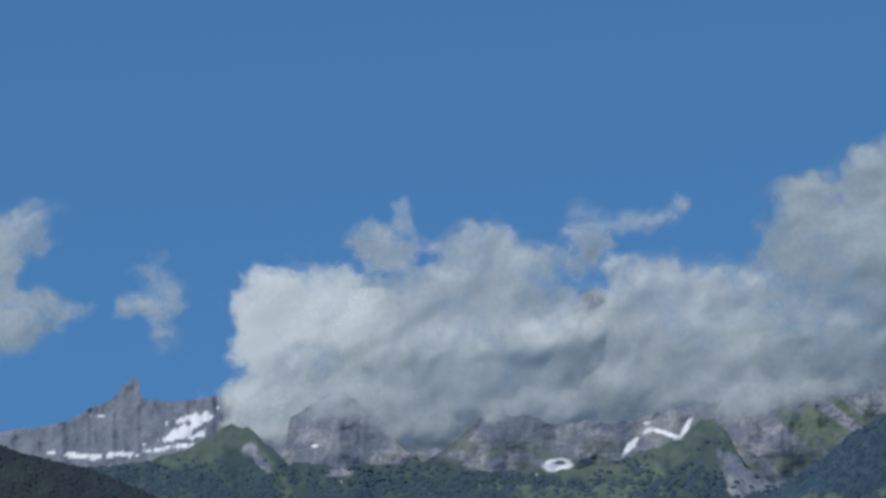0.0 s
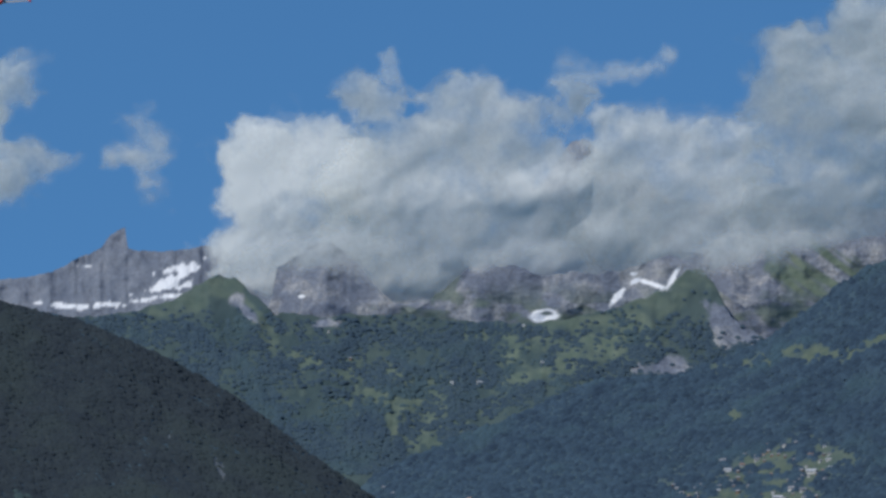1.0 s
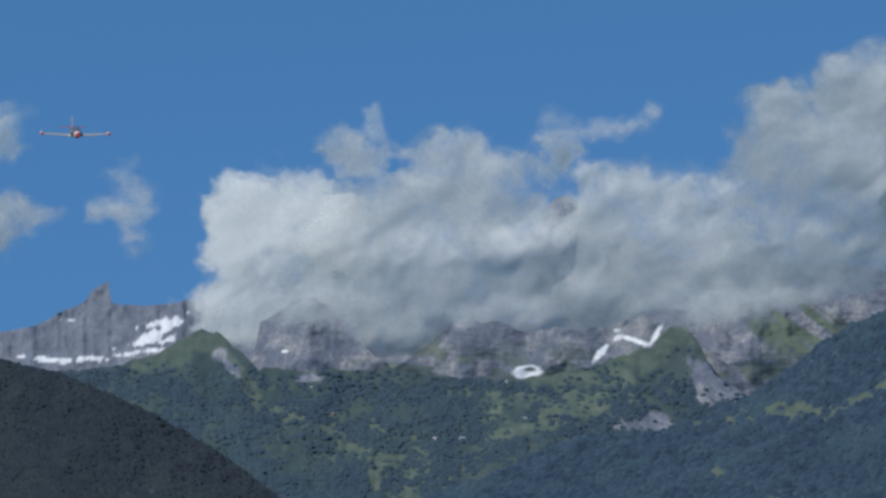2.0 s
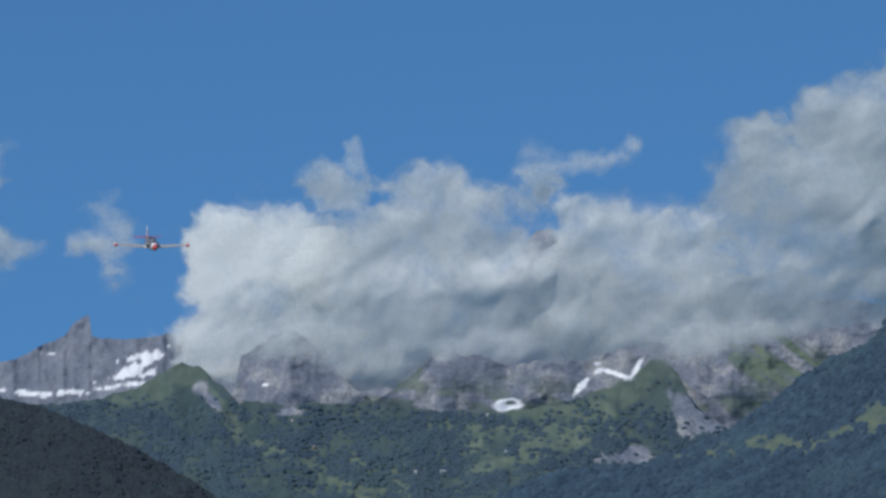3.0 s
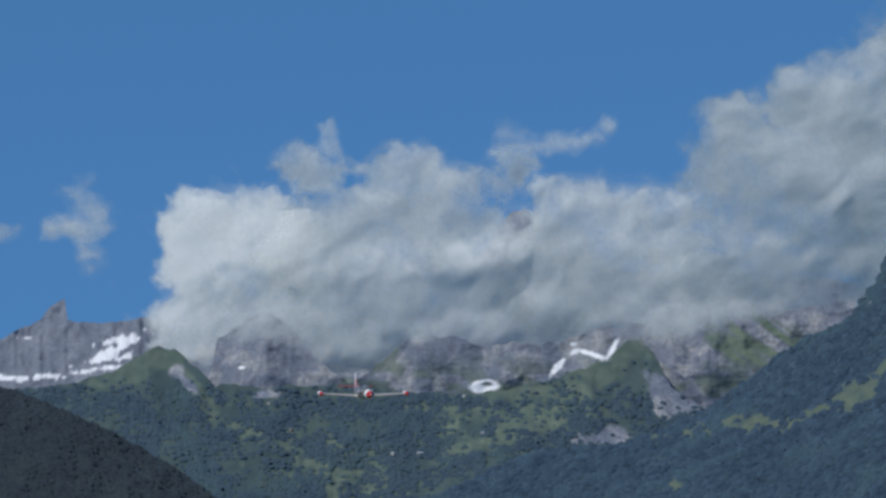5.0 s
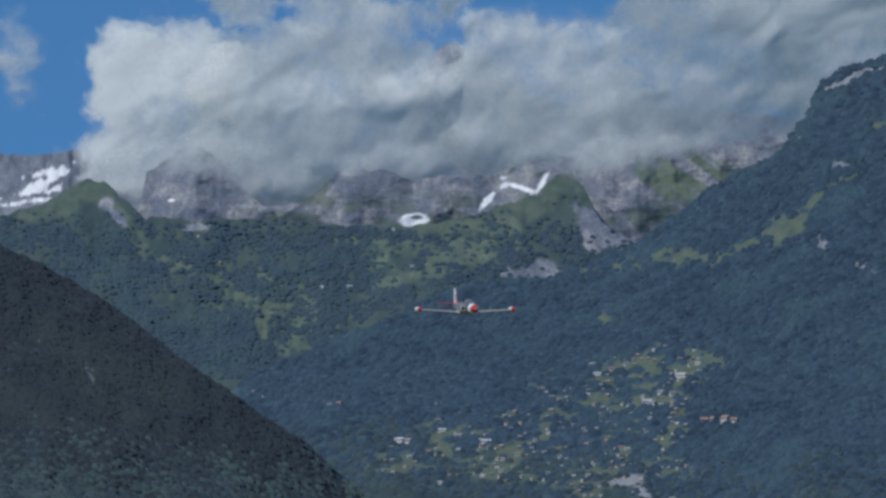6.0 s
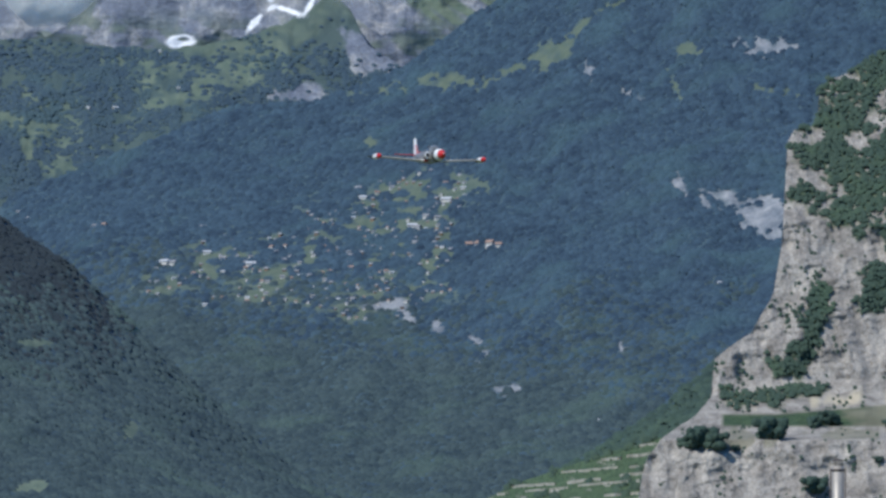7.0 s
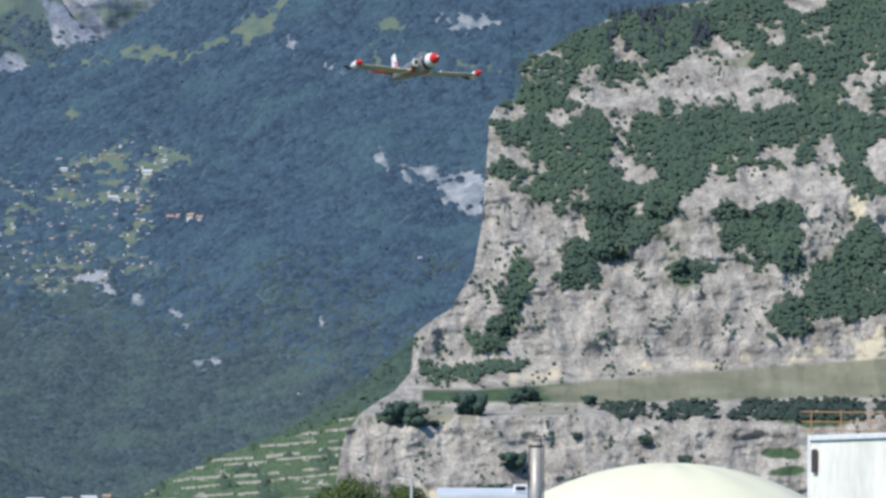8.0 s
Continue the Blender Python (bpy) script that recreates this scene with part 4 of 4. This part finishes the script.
            part("tank_fin", bm, black_paint, tank)
        part("tailplane", aerofoil(side(0.10, -3.75, -4.75, 0.60), side(2.15, -4.0, -4.65, 0.62)), red_paint, jet, "red tailplane")
        part("landing_light", tube(0.09, 0.07, 0.06, pose(s * 1.9, 1.1, -0.22, 90)), white_paint, wing)
    fin = part("fin", aerofoil((0, -3.45, -4.25, 0.55), (0, -4.16, -4.66, 2.34), 0.10, True), white_paint, jet, "white fin with red checks along its front")
    part("rudder", aerofoil((0, -4.27, -4.80, 0.55), (0, -4.675, -4.92, 2.25), 0.09, True), white_paint, fin, "white rudder")
    for z in (0.78, 1.02, 1.26, 1.50):
        y = -3.45 - (z - 0.55) * 0.40
        part("fin_check", box(0.13, 0.30, 0.17, pose(0, y - 0.16, z)), red_paint, fin, "red check mark")
    part("dorsal_fillet", aerofoil((0, -2.4, -3.2, 0.60), (0, -3.15, -3.4, 0.95), 0.10, True), red_paint, fin)
    part("aerial", between((0, 0.4, -0.55), (0, 0.2, -0.85), 0.03), black_paint, jet)
    return jet


jet = build_jet()


# ---- beside the airfield ----
def stand(u, v, d):
    """The foot on the ground and the height of a thing whose top shows at (u, v) from the tripod."""
    p = EYE + ray_to(u, v) * d
    return Vector((p.x, p.y, 0)), p.z


def gas_dome():
    foot, top = stand(409, 133, 300)
    thing = tagged(new("gas_dome"), "large cream membrane dome of a gas holder", "storage tank")
    thing.location = foot
    r, wall = 15.2, 1.6
    bm = bmesh.new()
    segs, rings = 72, []
    drop = top - wall
    for k in range(15):
        a = k / 14 * math.acos(1 - drop / r)
        rings.append([(math.sin(a) * r, top - r + math.cos(a) * r)])
    prof = [p[0] for p in rings]
    vs = [[bm.verts.new((rad * math.cos(j * math.tau / segs), rad * math.sin(j * math.tau / segs), z + 0.03 * (math.cos(j * math.tau / segs * 12) if rad > 0.5 else 0)))
           for j in range(segs)] for rad, z in prof[1:]]
    cap = bm.verts.new((0, 0, top))
    for j in range(segs):
        bm.faces.new((cap, vs[0][j], vs[0][(j + 1) % segs]))
    for a, b in zip(vs, vs[1:]):
        for j in range(segs):
            bm.faces.new((a[j], b[j], b[(j + 1) % segs], a[(j + 1) % segs]))
    for f in bm.faces:
        f.smooth = True
    part("membrane", bm, cream_membrane, thing, "taut cream membrane")
    part("tank_wall", tube(prof[-1][0] + 0.15, prof[-1][0] + 0.15, wall, pose(0, 0, wall / 2), 48), grey_paint, thing, "grey concrete tank wall")


def chimney_stack():
    foot, top = stand(168, 181, 280)
    thing = tagged(new("chimney"), "steel flue chimney with a rusty rain cap", "chimney")
    thing.location = foot
    part("flue", tube(0.30, 0.30, top - 0.35, pose(0, 0, (top - 0.35) / 2), 28), steel, thing, "shiny steel flue")
    part("collar", tube(0.32, 0.32, 0.12, pose(0, 0, top - 0.55), 28), dark_steel, thing)
    part("rain_cap", tube(0.42, 0.10, 0.10, pose(0, 0, top - 0.05), 24), dark_steel, thing, "rusty rain cap")
    for a in (0, 120, 240):
        p = Vector((0.22 * math.cos(radians(a)), 0.22 * math.sin(radians(a)), top - 0.5))
        part("cap_strut", between(p, p + Vector((0, 0, 0.42)), 0.02), dark_steel, thing)
    # a thin dark steel strip up each side of the flue
    part("side_strip", between((0.36, -0.1, 2.5), (0.36, -0.1, top - 0.5), 0.035), dark_steel, thing)
    part("side_strip", between((-0.36, -0.1, 2.5), (-0.36, -0.1, top - 0.5), 0.035), dark_steel, thing)


def low_shed():
    foot, top = stand(80, 83, 288)
    thing = tagged(new("shed"), "low shed with a pale blue-grey sheet roof", "building")
    thing.location = foot
    part("wall", box(4.6, 7.0, top - 0.35, pose(0, 3.5, (top - 0.35) / 2)), render_wall, thing)
    part("roof", box(5.0, 7.6, 0.3, pose(0, 3.5, top - 0.18, 3), 0.04), roof_sheet, thing, "pale blue-grey sheet metal roof")
    part("window", box(0.35, 0.06, 0.35, pose(-2.0, -0.02, top - 0.62)), black_paint, thing)
    unit = part("vent_box", box(0.75, 0.6, 0.42, pose(1.75, 0.5, top + 0.10), 0.05), white_paint, thing, "white roof vent box")
    part("vent_grille", box(0.5, 0.03, 0.2, pose(1.75, 0.185, top + 0.10)), black_paint, unit)


def box_truck():
    a, _ = stand(652, 0, 121)
    b, _ = stand(830, 0, 116)
    run = (b - a).normalized()
    yaw = math.degrees(math.atan2(run.y, run.x))
    top = EYE.z + 184 * MRAD * 121
    thing = tagged(new("box_truck"), "white box truck with streaked dirty side panels", "truck")
    thing.matrix_world = Matrix.Translation(a) @ pose(0, 0, 0, 0, 0, yaw)
    length = 13.0
    part("cargo_box", box(length, 2.5, 2.75, pose(length / 2, 1.25, top - 1.375), 0.05), dirty_white, thing, "white streaked cargo box")
    part("top_rail", box(length + 0.04, 0.07, 0.12, pose(length / 2, -0.02, top - 0.06), 0.015), white_paint, thing)
    part("corner_post", box(0.10, 0.10, 2.75, pose(0.03, -0.02, top - 1.375), 0.02), white_paint, thing)
    part("chassis", box(length - 0.5, 1.0, 0.3, pose(length / 2, 1.25, 0.95)), black_paint, thing)
    part("hinge", box(0.25, 0.06, 0.5, pose(0.35, -0.05, top - 0.55), 0.02), dark_steel, thing)
    for x in (1.6, 2.9, 10.8):
        for y in (0.3, 2.2):
            w = part("wheel", tube(0.5, 0.5, 0.3, pose(x, y, 0.5, 90), 24), black_paint, thing, "black tyre")
            part("rim", tube(0.26, 0.26, 0.32, pose(x, y, 0.5, 90), 16), steel, w)
    part("cab", box(2.0, 2.4, 2.4, pose(length + 1.2, 1.25, 1.75), 0.15), white_paint, thing)


def orange_barrier():
    d = 175
    foot, top = stand(730, 229, d)
    thing = tagged(new("scaffold_railing"), "orange steel scaffold railing behind the truck", "railing")
    thing.location = foot
    xs = [-1.35 + k * 0.92 for k in range(5)]
    for x in xs:
        part("post", box(0.035, 0.035, top, pose(x, 0, top / 2)), orange_paint, thing)
    for z in (top - 0.06, top - 0.36, top - 0.64):
        part("rail", box(4.2, 0.03, 0.035, pose(0.45, 0.02, z)), orange_paint, thing)
    part("deck", box(4.4, 0.9, 0.08, pose(0.45, 0.5, top - 1.0)), grey_paint, thing)


def vent_silo():
    foot, top = stand(-862, 84, 250)
    thing = tagged(new("ventilation_stack"), "shiny steel ventilation stack with a round cap", "vent")
    thing.location = foot
    part("shaft", tube(0.44, 0.44, top - 0.5, pose(0, 0, (top - 0.5) / 2), 28), steel, thing)
    cap = [(r, z) for r, z in ((0.56, top - 0.55), (0.58, top - 0.32), (0.54, top - 0.12), (0.40, top - 0.03), (0.02, top))]
    bm = bmesh.new()
    segs = 28
    vs = [[bm.verts.new((r * math.cos(j * math.tau / segs), r * math.sin(j * math.tau / segs), z)) for j in range(segs)] for r, z in cap]
    for a, b in zip(vs, vs[1:]):
        for j in range(segs):
            f = bm.faces.new((a[j], a[(j + 1) % segs], b[(j + 1) % segs], b[j]))
            f.smooth = True
    bm.faces.new(vs[0][::-1])
    part("cap", bm, steel, thing, "rounded steel cap")
    part("side_outlet", tube(0.14, 0.14, 0.3, pose(0.62, 0, top - 0.55, 0, 90), 16), steel, thing)


def lamp_post():
    foot, top = stand(-52, 103, 270)
    thing = tagged(new("street_lamp"), "slim grey street lamp beside the trees", "street lamp")
    thing.location = foot
    part("pole", tube(0.10, 0.07, top, pose(0, 0, top / 2), 14), grey_paint, thing)
    part("arm", box(0.5, 0.06, 0.05, pose(-0.22, 0, top)), grey_paint, thing)
    part("lamp_head", box(0.36, 0.16, 0.08, pose(-0.5, 0, top - 0.02), 0.02), white_paint, thing)


def broadleaf_tree(u, v, d, width, seed, label):
    foot, top = stand(u, v, d)
    rng = random.Random(seed)
    thing = tagged(new("tree"), label, "tree", "trees by the shed")
    thing.location = foot
    bm = bmesh.new()
    prev, r = Vector((0, 0, 0)), 0.16
    for k in range(4):
        nxt = prev + Vector((rng.uniform(-0.12, 0.12), rng.uniform(-0.12, 0.12), top * 0.16))
        bmesh.ops.create_cone(bm, segments=10, radius1=r, radius2=r * 0.85, depth=(nxt - prev).length * 1.05,
                              matrix=Matrix.Translation((prev + nxt) / 2) @ (nxt - prev).to_track_quat("Z", "Y").to_matrix().to_4x4())
        prev, r = nxt, r * 0.85
    trunk = part("trunk", bm, bark, thing, "brown tapering trunk")
    centres = []
    for k in range(9):
        a = k * 2.4
        tip = Vector((math.cos(a) * width * rng.uniform(0.2, 0.42), math.sin(a) * width * rng.uniform(0.2, 0.42), top * rng.uniform(0.55, 0.86)))
        part("limb", between((0, 0, top * rng.uniform(0.3, 0.5)), tip, 0.04, 6), bark, trunk)
        centres.append((tip, rng.uniform(0.22, 0.34) * width))
    centres.append((Vector((0, 0, top * 0.84)), 0.30 * width))
    V, F = [], []
    for c, rad in centres:
        for _ in range(420):
            q = Vector((rng.gauss(0, 1), rng.gauss(0, 1), rng.gauss(0, 1))).normalized() * rad * rng.uniform(0.3, 1.05) ** 0.6
            p = c + Vector((q.x, q.y, q.z * 0.75))
            p.z = min(p.z, top + rng.uniform(-0.1, 0.05))
            n = (q.normalized() + Vector((rng.uniform(-1, 1), rng.uniform(-1, 1), rng.uniform(-0.3, 1)))).normalized()
            t = n.orthogonal().normalized() * rng.uniform(0.07, 0.14)
            s = n.cross(t)
            b0 = len(V)
            V += [tuple(p - t), tuple(p + s * 0.5 + n * 0.02), tuple(p + t), tuple(p - s * 0.5 + n * 0.02)]
            F.append((b0, b0 + 1, b0 + 2, b0 + 3))
    crown = new("crown", mesh_of("crown", V, F, leaf))
    crown.parent = thing


def ledge_bushes():
    tv, tf = crown_template(7, 26, 2, 0.035, (0.12, 0.24), 0.42)
    me = fast_mesh("foliage", tv - np.array([0, 0, 0.05]), tf, bush_leaf)
    me2 = fast_mesh("foliage", *crown_template(8, 30, 2, 0.035, (0.11, 0.22), 0.46), bush_leaf)
    rng = random.Random(5)
    for u, v, size in ((52, 216, 46), (-70, 205, 40), (-88, 200, 34), (-45, 196, 34), (261, 236, 20), (150, 244, 28), (127, 122, 34), (-12, 196, 12), (128, 238, 24),
                       (430, 130, 22), (360, 168, 18),
                       (240, 176, 14), (420, 470, 26), (84, 66, 30), (118, 64, 26)):
        p = CLIFF.place(u, v)
        d = float(CLIFF.depth(u, v))
        thing = tagged(new("bush"), "round dark green bush on the cliff ledge", "bush", "bushes on the cliff ledges")
        thing.location = (p[0], p[1] - 0.5, p[2] - 0.3)
        s = size * MRAD * d * 1.15
        thing.scale = (s * rng.uniform(0.9, 1.2),) * 2 + (s,)
        thing.rotation_euler.z = rng.uniform(0, 6)
        new("foliage", rng.choice((me, me2))).parent = thing
        stem = new("stem", bush_stem)
        stem.parent = thing


bush_stem = bpy.data.meshes.new("stem")
_bm = tube(0.05, 0.03, 0.4, pose(0, 0, 0.15), 6)
_bm.to_mesh(bush_stem)
_bm.free()
bush_stem.materials.append(bark)

gas_dome()
chimney_stack()
low_shed()
box_truck()
orange_barrier()
vent_silo()
lamp_post()
broadleaf_tree(-155, 108, 345, 3.6, 1, "leafy green roadside tree with an uneven crown")
broadleaf_tree(-60, 98, 350, 2.6, 2, "smaller leafy green roadside tree")
broadleaf_tree(-195, 92, 352, 2.4, 3, "low leafy green roadside tree")
ledge_bushes()


# ---- houses ----
def house_kinds():
    kinds = []
    for wall_mat, roof_mat, w, l, h, rise in ((render_wall, slate_roof, 1.0, 1.3, 0.62, 0.34), (render_wall, tile_roof, 1.0, 1.2, 0.55, 0.36),
                                              (timber_wall, slate_roof, 1.0, 1.1, 0.60, 0.40), (render_wall, metal_roof, 1.0, 1.6, 0.45, 0.26)):
        wall = bpy.data.meshes.new("wall")
        bm = box(l, w, h + 0.5, pose(0, 0, h / 2 - 0.25))
        bm.to_mesh(wall)
        bm.free()
        wall.materials.append(wall_mat)
        roof = bpy.data.meshes.new("roof")
        bm = bmesh.new()
        e, x = w / 2 + 0.12, l / 2 + 0.1
        a = [bm.verts.new(p) for p in ((-x, -e, h - 0.06), (x, -e, h - 0.06), (x, 0, h + rise), (-x, 0, h + rise), (-x, e, h - 0.06), (x, e, h - 0.06),
                                       (-x, -e, h - 0.12), (x, -e, h - 0.12), (-x, e, h - 0.12), (x, e, h - 0.12))]
        for f in ((0, 1, 2, 3), (3, 2, 5, 4), (0, 3, 4, 8, 6), (1, 7, 9, 5, 2), (6, 7, 1, 0), (4, 5, 9, 8)):
            bm.faces.new([a[k] for k in f])
        bmesh.ops.recalc_face_normals(bm, faces=bm.faces)
        bm.to_mesh(roof)
        bm.free()
        roof.materials.append(roof_mat)
        win = bpy.data.meshes.new("window")
        bm = box(0.16, 0.04, 0.2)
        bm.to_mesh(win)
        bm.free()
        win.materials.append(black_paint)
        kinds.append((wall, roof, win, l, w, h))
    return kinds


KINDS = house_kinds()
LABELS = ("white rendered house with a grey slate roof", "pale rendered house with a red tiled roof", "brown timber chalet with a grey roof",
          "long white building with a bright metal roof")


def house(kind, place, size, yaw, group):
    wall, roof, win, l, w, h = KINDS[kind]
    thing = tagged(new("house"), LABELS[kind], "house", group)
    thing.location, thing.scale, thing.rotation_euler.z = place, (size,) * 3, yaw
    for name, me in (("wall", wall), ("roof", roof)):
        new(name, me).parent = thing
    for x in (-0.3, 0.12):
        o = new("window", win)
        o.parent, o.location = thing, (x * l, -w / 2 - 0.005, h * 0.55)


def village():
    rng = random.Random(11)
    made = []
    fixed = ((-524, 636, 15, 3), (-585, 590, 14, 3), (-575, 586, 12, 0), (-484, 556, 13, 1), (-466, 557, 14, 1), (-446, 558, 15, 1), (-432, 556, 12, 1),
             (-560, 606, 11, 0), (-540, 604, 10, 0), (-680, 655, 11, 0), (-672, 640, 11, 3), (-1022, 524, 15, 3), (-1008, 522, 12, 0), (-870, 521, 14, 3),
             (-948, 542, 11, 3), (-920, 530, 12, 0), (-1280, 610, 9, 0), (-1262, 600, 9, 0), (-1146, 586, 10, 0), (-1130, 590, 9, 1), (-955, 586, 10, 0),
             (-950, 450, 9, 3), (-300, 260, 9, 3), (-250, 247, 9, 3), (-38, 490, 9, 3), (-1155, 452, 8, 0), (-690, 460, 9, 0))
    for u, v, s, k in fixed:
        made.append((u, v, s, k))
    tries = 0
    while len(made) < 280 and tries < 12000:
        tries += 1
        u, v = rng.uniform(-1130, -440), rng.uniform(425, 690)
        if float(blots(np.array(u), np.array(v), VILLAGE, 35, 0.3, 70, 0.4)) < 0.6 or any(abs(u - a) < 9 and abs(v - b) < 5 for a, b, _, _ in made):
            continue
        made.append((u, v, rng.uniform(5.0, 8.6), rng.choice((0, 0, 0, 1, 1, 2, 2, 2, 3))))
    for u, v, s, k in made:
        hill = SLOPE if v > float(DARK.top(np.array(float(u)))) + 4 else DARK
        d = float(hill.depth(u, v))
        house(k, hill.place(u, v), s * MRAD * d * 0.74, rng.uniform(-0.7, 0.7), "village houses on the mountainside")
    for u, v, s, k in ((-1111, 797, 14, 3), (-1160, 798, 9, 3), (-1000, 834, 8, 3), (-1379, 888, 7, 0), (-1034, 899, 9, 3), (-1340, 840, 9, 2)):
        house(k, RIDGE.place(u, v), s * MRAD * float(RIDGE.depth(u, v)) * 0.45, rng.uniform(-0.5, 0.5), "alpine huts on the ridge")
    for u, v, s, k in ((-768, 46, 17, 3), (-742, 42, 13, 0), (-716, 50, 18, 3), (-690, 44, 12, 1), (-660, 52, 13, 0), (-622, 56, 16, 3), (-590, 60, 11, 1)):
        hill = SLOPE if v > float(DARK.top(np.array(float(u)))) + 4 else DARK
        house(k, hill.place(u, v), s * MRAD * float(hill.depth(u, v)), rng.uniform(-0.5, 0.5), "houses at the foot of the hill")


village()


# ---- vineyard terraces ----
TERRACE = Hill([(-640, -4), (-560, 50), (-524, 72), (-480, 98), (-390, 140), (-290, 174), (-150, 218), (-110, 224)], [(-640, -10), (-110, -10)], 1690, 1830,
               relief=3, size=60, rough=1.5, seed=81)


def vine_marks(u, v):
    paths = np.clip(fbm(u / 30, v / 9, seed=83) * 5 - 1.9, 0, 1)
    return 1 - paths, paths * 0.8, np.zeros_like(u)


def terraces():
    rng = random.Random(9)
    TERRACE.build("vineyard_slope", "green terraced vineyard slope below the cliff", -636, -120, 3, 90, vine_land, vine_marks, 60)
    for k in range(13):
        level = 16 + k * 16 + rng.uniform(-3, 3)
        u = -630 + rng.uniform(0, 30)
        while u < -135:
            run = rng.uniform(30, 130)
            us = np.arange(u, min(u + run, -128), 5.0)
            u += run + rng.uniform(-4, 40)
            if not len(us):
                continue
            vs = level + rng.uniform(-2, 2) + 0.09 * (us + 300) + 2.0 * fbm(us / 40, k, seed=84)
            us, vs = us[vs < TERRACE.top(us) - 2], vs[vs < TERRACE.top(us) - 2]
            if len(us) < 4 or vs.max() < 20:
                continue
            high = rng.uniform(1.6, 3.6) + 0.8 * fbm(us / 12, k + 0.5, seed=85)
            d = TERRACE.depth(us, vs)
            rows = [spherical(us, vs - 2.5, d - 1.6), spherical(us, vs + high, d - 1.6), spherical(us, vs + high, d + 1.8), spherical(us, vs - 2.5, d + 1.8)]
            n = len(us)
            pts = np.concatenate(rows)
            faces = [(a * n + j, a * n + j + 1, ((a + 1) % 4) * n + j + 1, ((a + 1) % 4) * n + j) for a in range(4) for j in range(n - 1)]
            tagged(new("terrace_wall", mesh_of("terrace_wall", pts, faces, stone_wall)), "pale dry-stone retaining wall between vineyard terraces",
                   "wall", "vineyard retaining walls")


vine_land = land_material("vine_land", ((0.038, 0.07, 0.032), (0.06, 0.10, 0.047)), ((0.046, 0.085, 0.04), (0.077, 0.122, 0.058)), ROCK_NEAR, scale=0.06, relief=1.0)
terraces()
scatter("vines", "rows of green vines on the terraces", CONIFER, TERRACE, (-610, -128, 20, 226), (6, 4.4), (4, 6.5), lambda u, v: 0.75 + 0 * u, vine_leaf, 8,
        squash=(1.4, 2.2))


scatter("terrace_bushes", "dark green trees and bushes between the vineyard terraces", crown_template(9, 3, 1, 0.1), TERRACE, (-620, -125, 15, 230), (7, 6), (9, 22),
        lambda u, v: np.clip(fbm(u / 30, v / 16, octaves=3, seed=86) * 2.2 - 0.75, 0, 0.6) + 0.55 * np.clip(1 - (TERRACE.top(u) - v) / 12, 0, 1) * (fbm(u / 40, 0.5, seed=87) > -0.1),
        bush_leaf, 18, soft=0.65, sink=0.15)


# ---- what moves ----
def motions():
    def at(u, v, d, yaw, pitch, roll):
        return Matrix.Translation(EYE + ray_to(u, v) * d) @ pose(0, 0, 0, pitch, roll, yaw)
    rows = [(0.0, at(-2120, 1605, 1060, 196, -13, 1.0)), (2.0, at(-1803, 1334, 920, 197, -13, 1.0)), (3.3, at(-1580, 1156, 828, 198, -14, 1.0)),
            (3.5, at(-1543, 1126, 813, 198, -14, 1.0)), (4.0, at(-1424, 1046, 779, 198.5, -12, 1.0)), (4.2, at(-1385, 1020, 764, 198.6, -9.5, 1.0)),
            (5.5, at(-1070, 828, 672, 199.4, -8.0, 1.1)), (6.0, at(-907, 758, 637, 199.8, -4.6, 0.8)), (6.5, at(-772, 724, 603, 200.3, -2.6, 0.1)),
            (7.0, at(-556, 712, 561, 201.2, 0.5, -0.6)), (7.5, at(-343, 739, 522, 202.2, 4.4, -1.1)), (8.0, at(-53, 825, 477, 203.5, 8.4, -2.3))]
    walk(jet, rows)


motions()
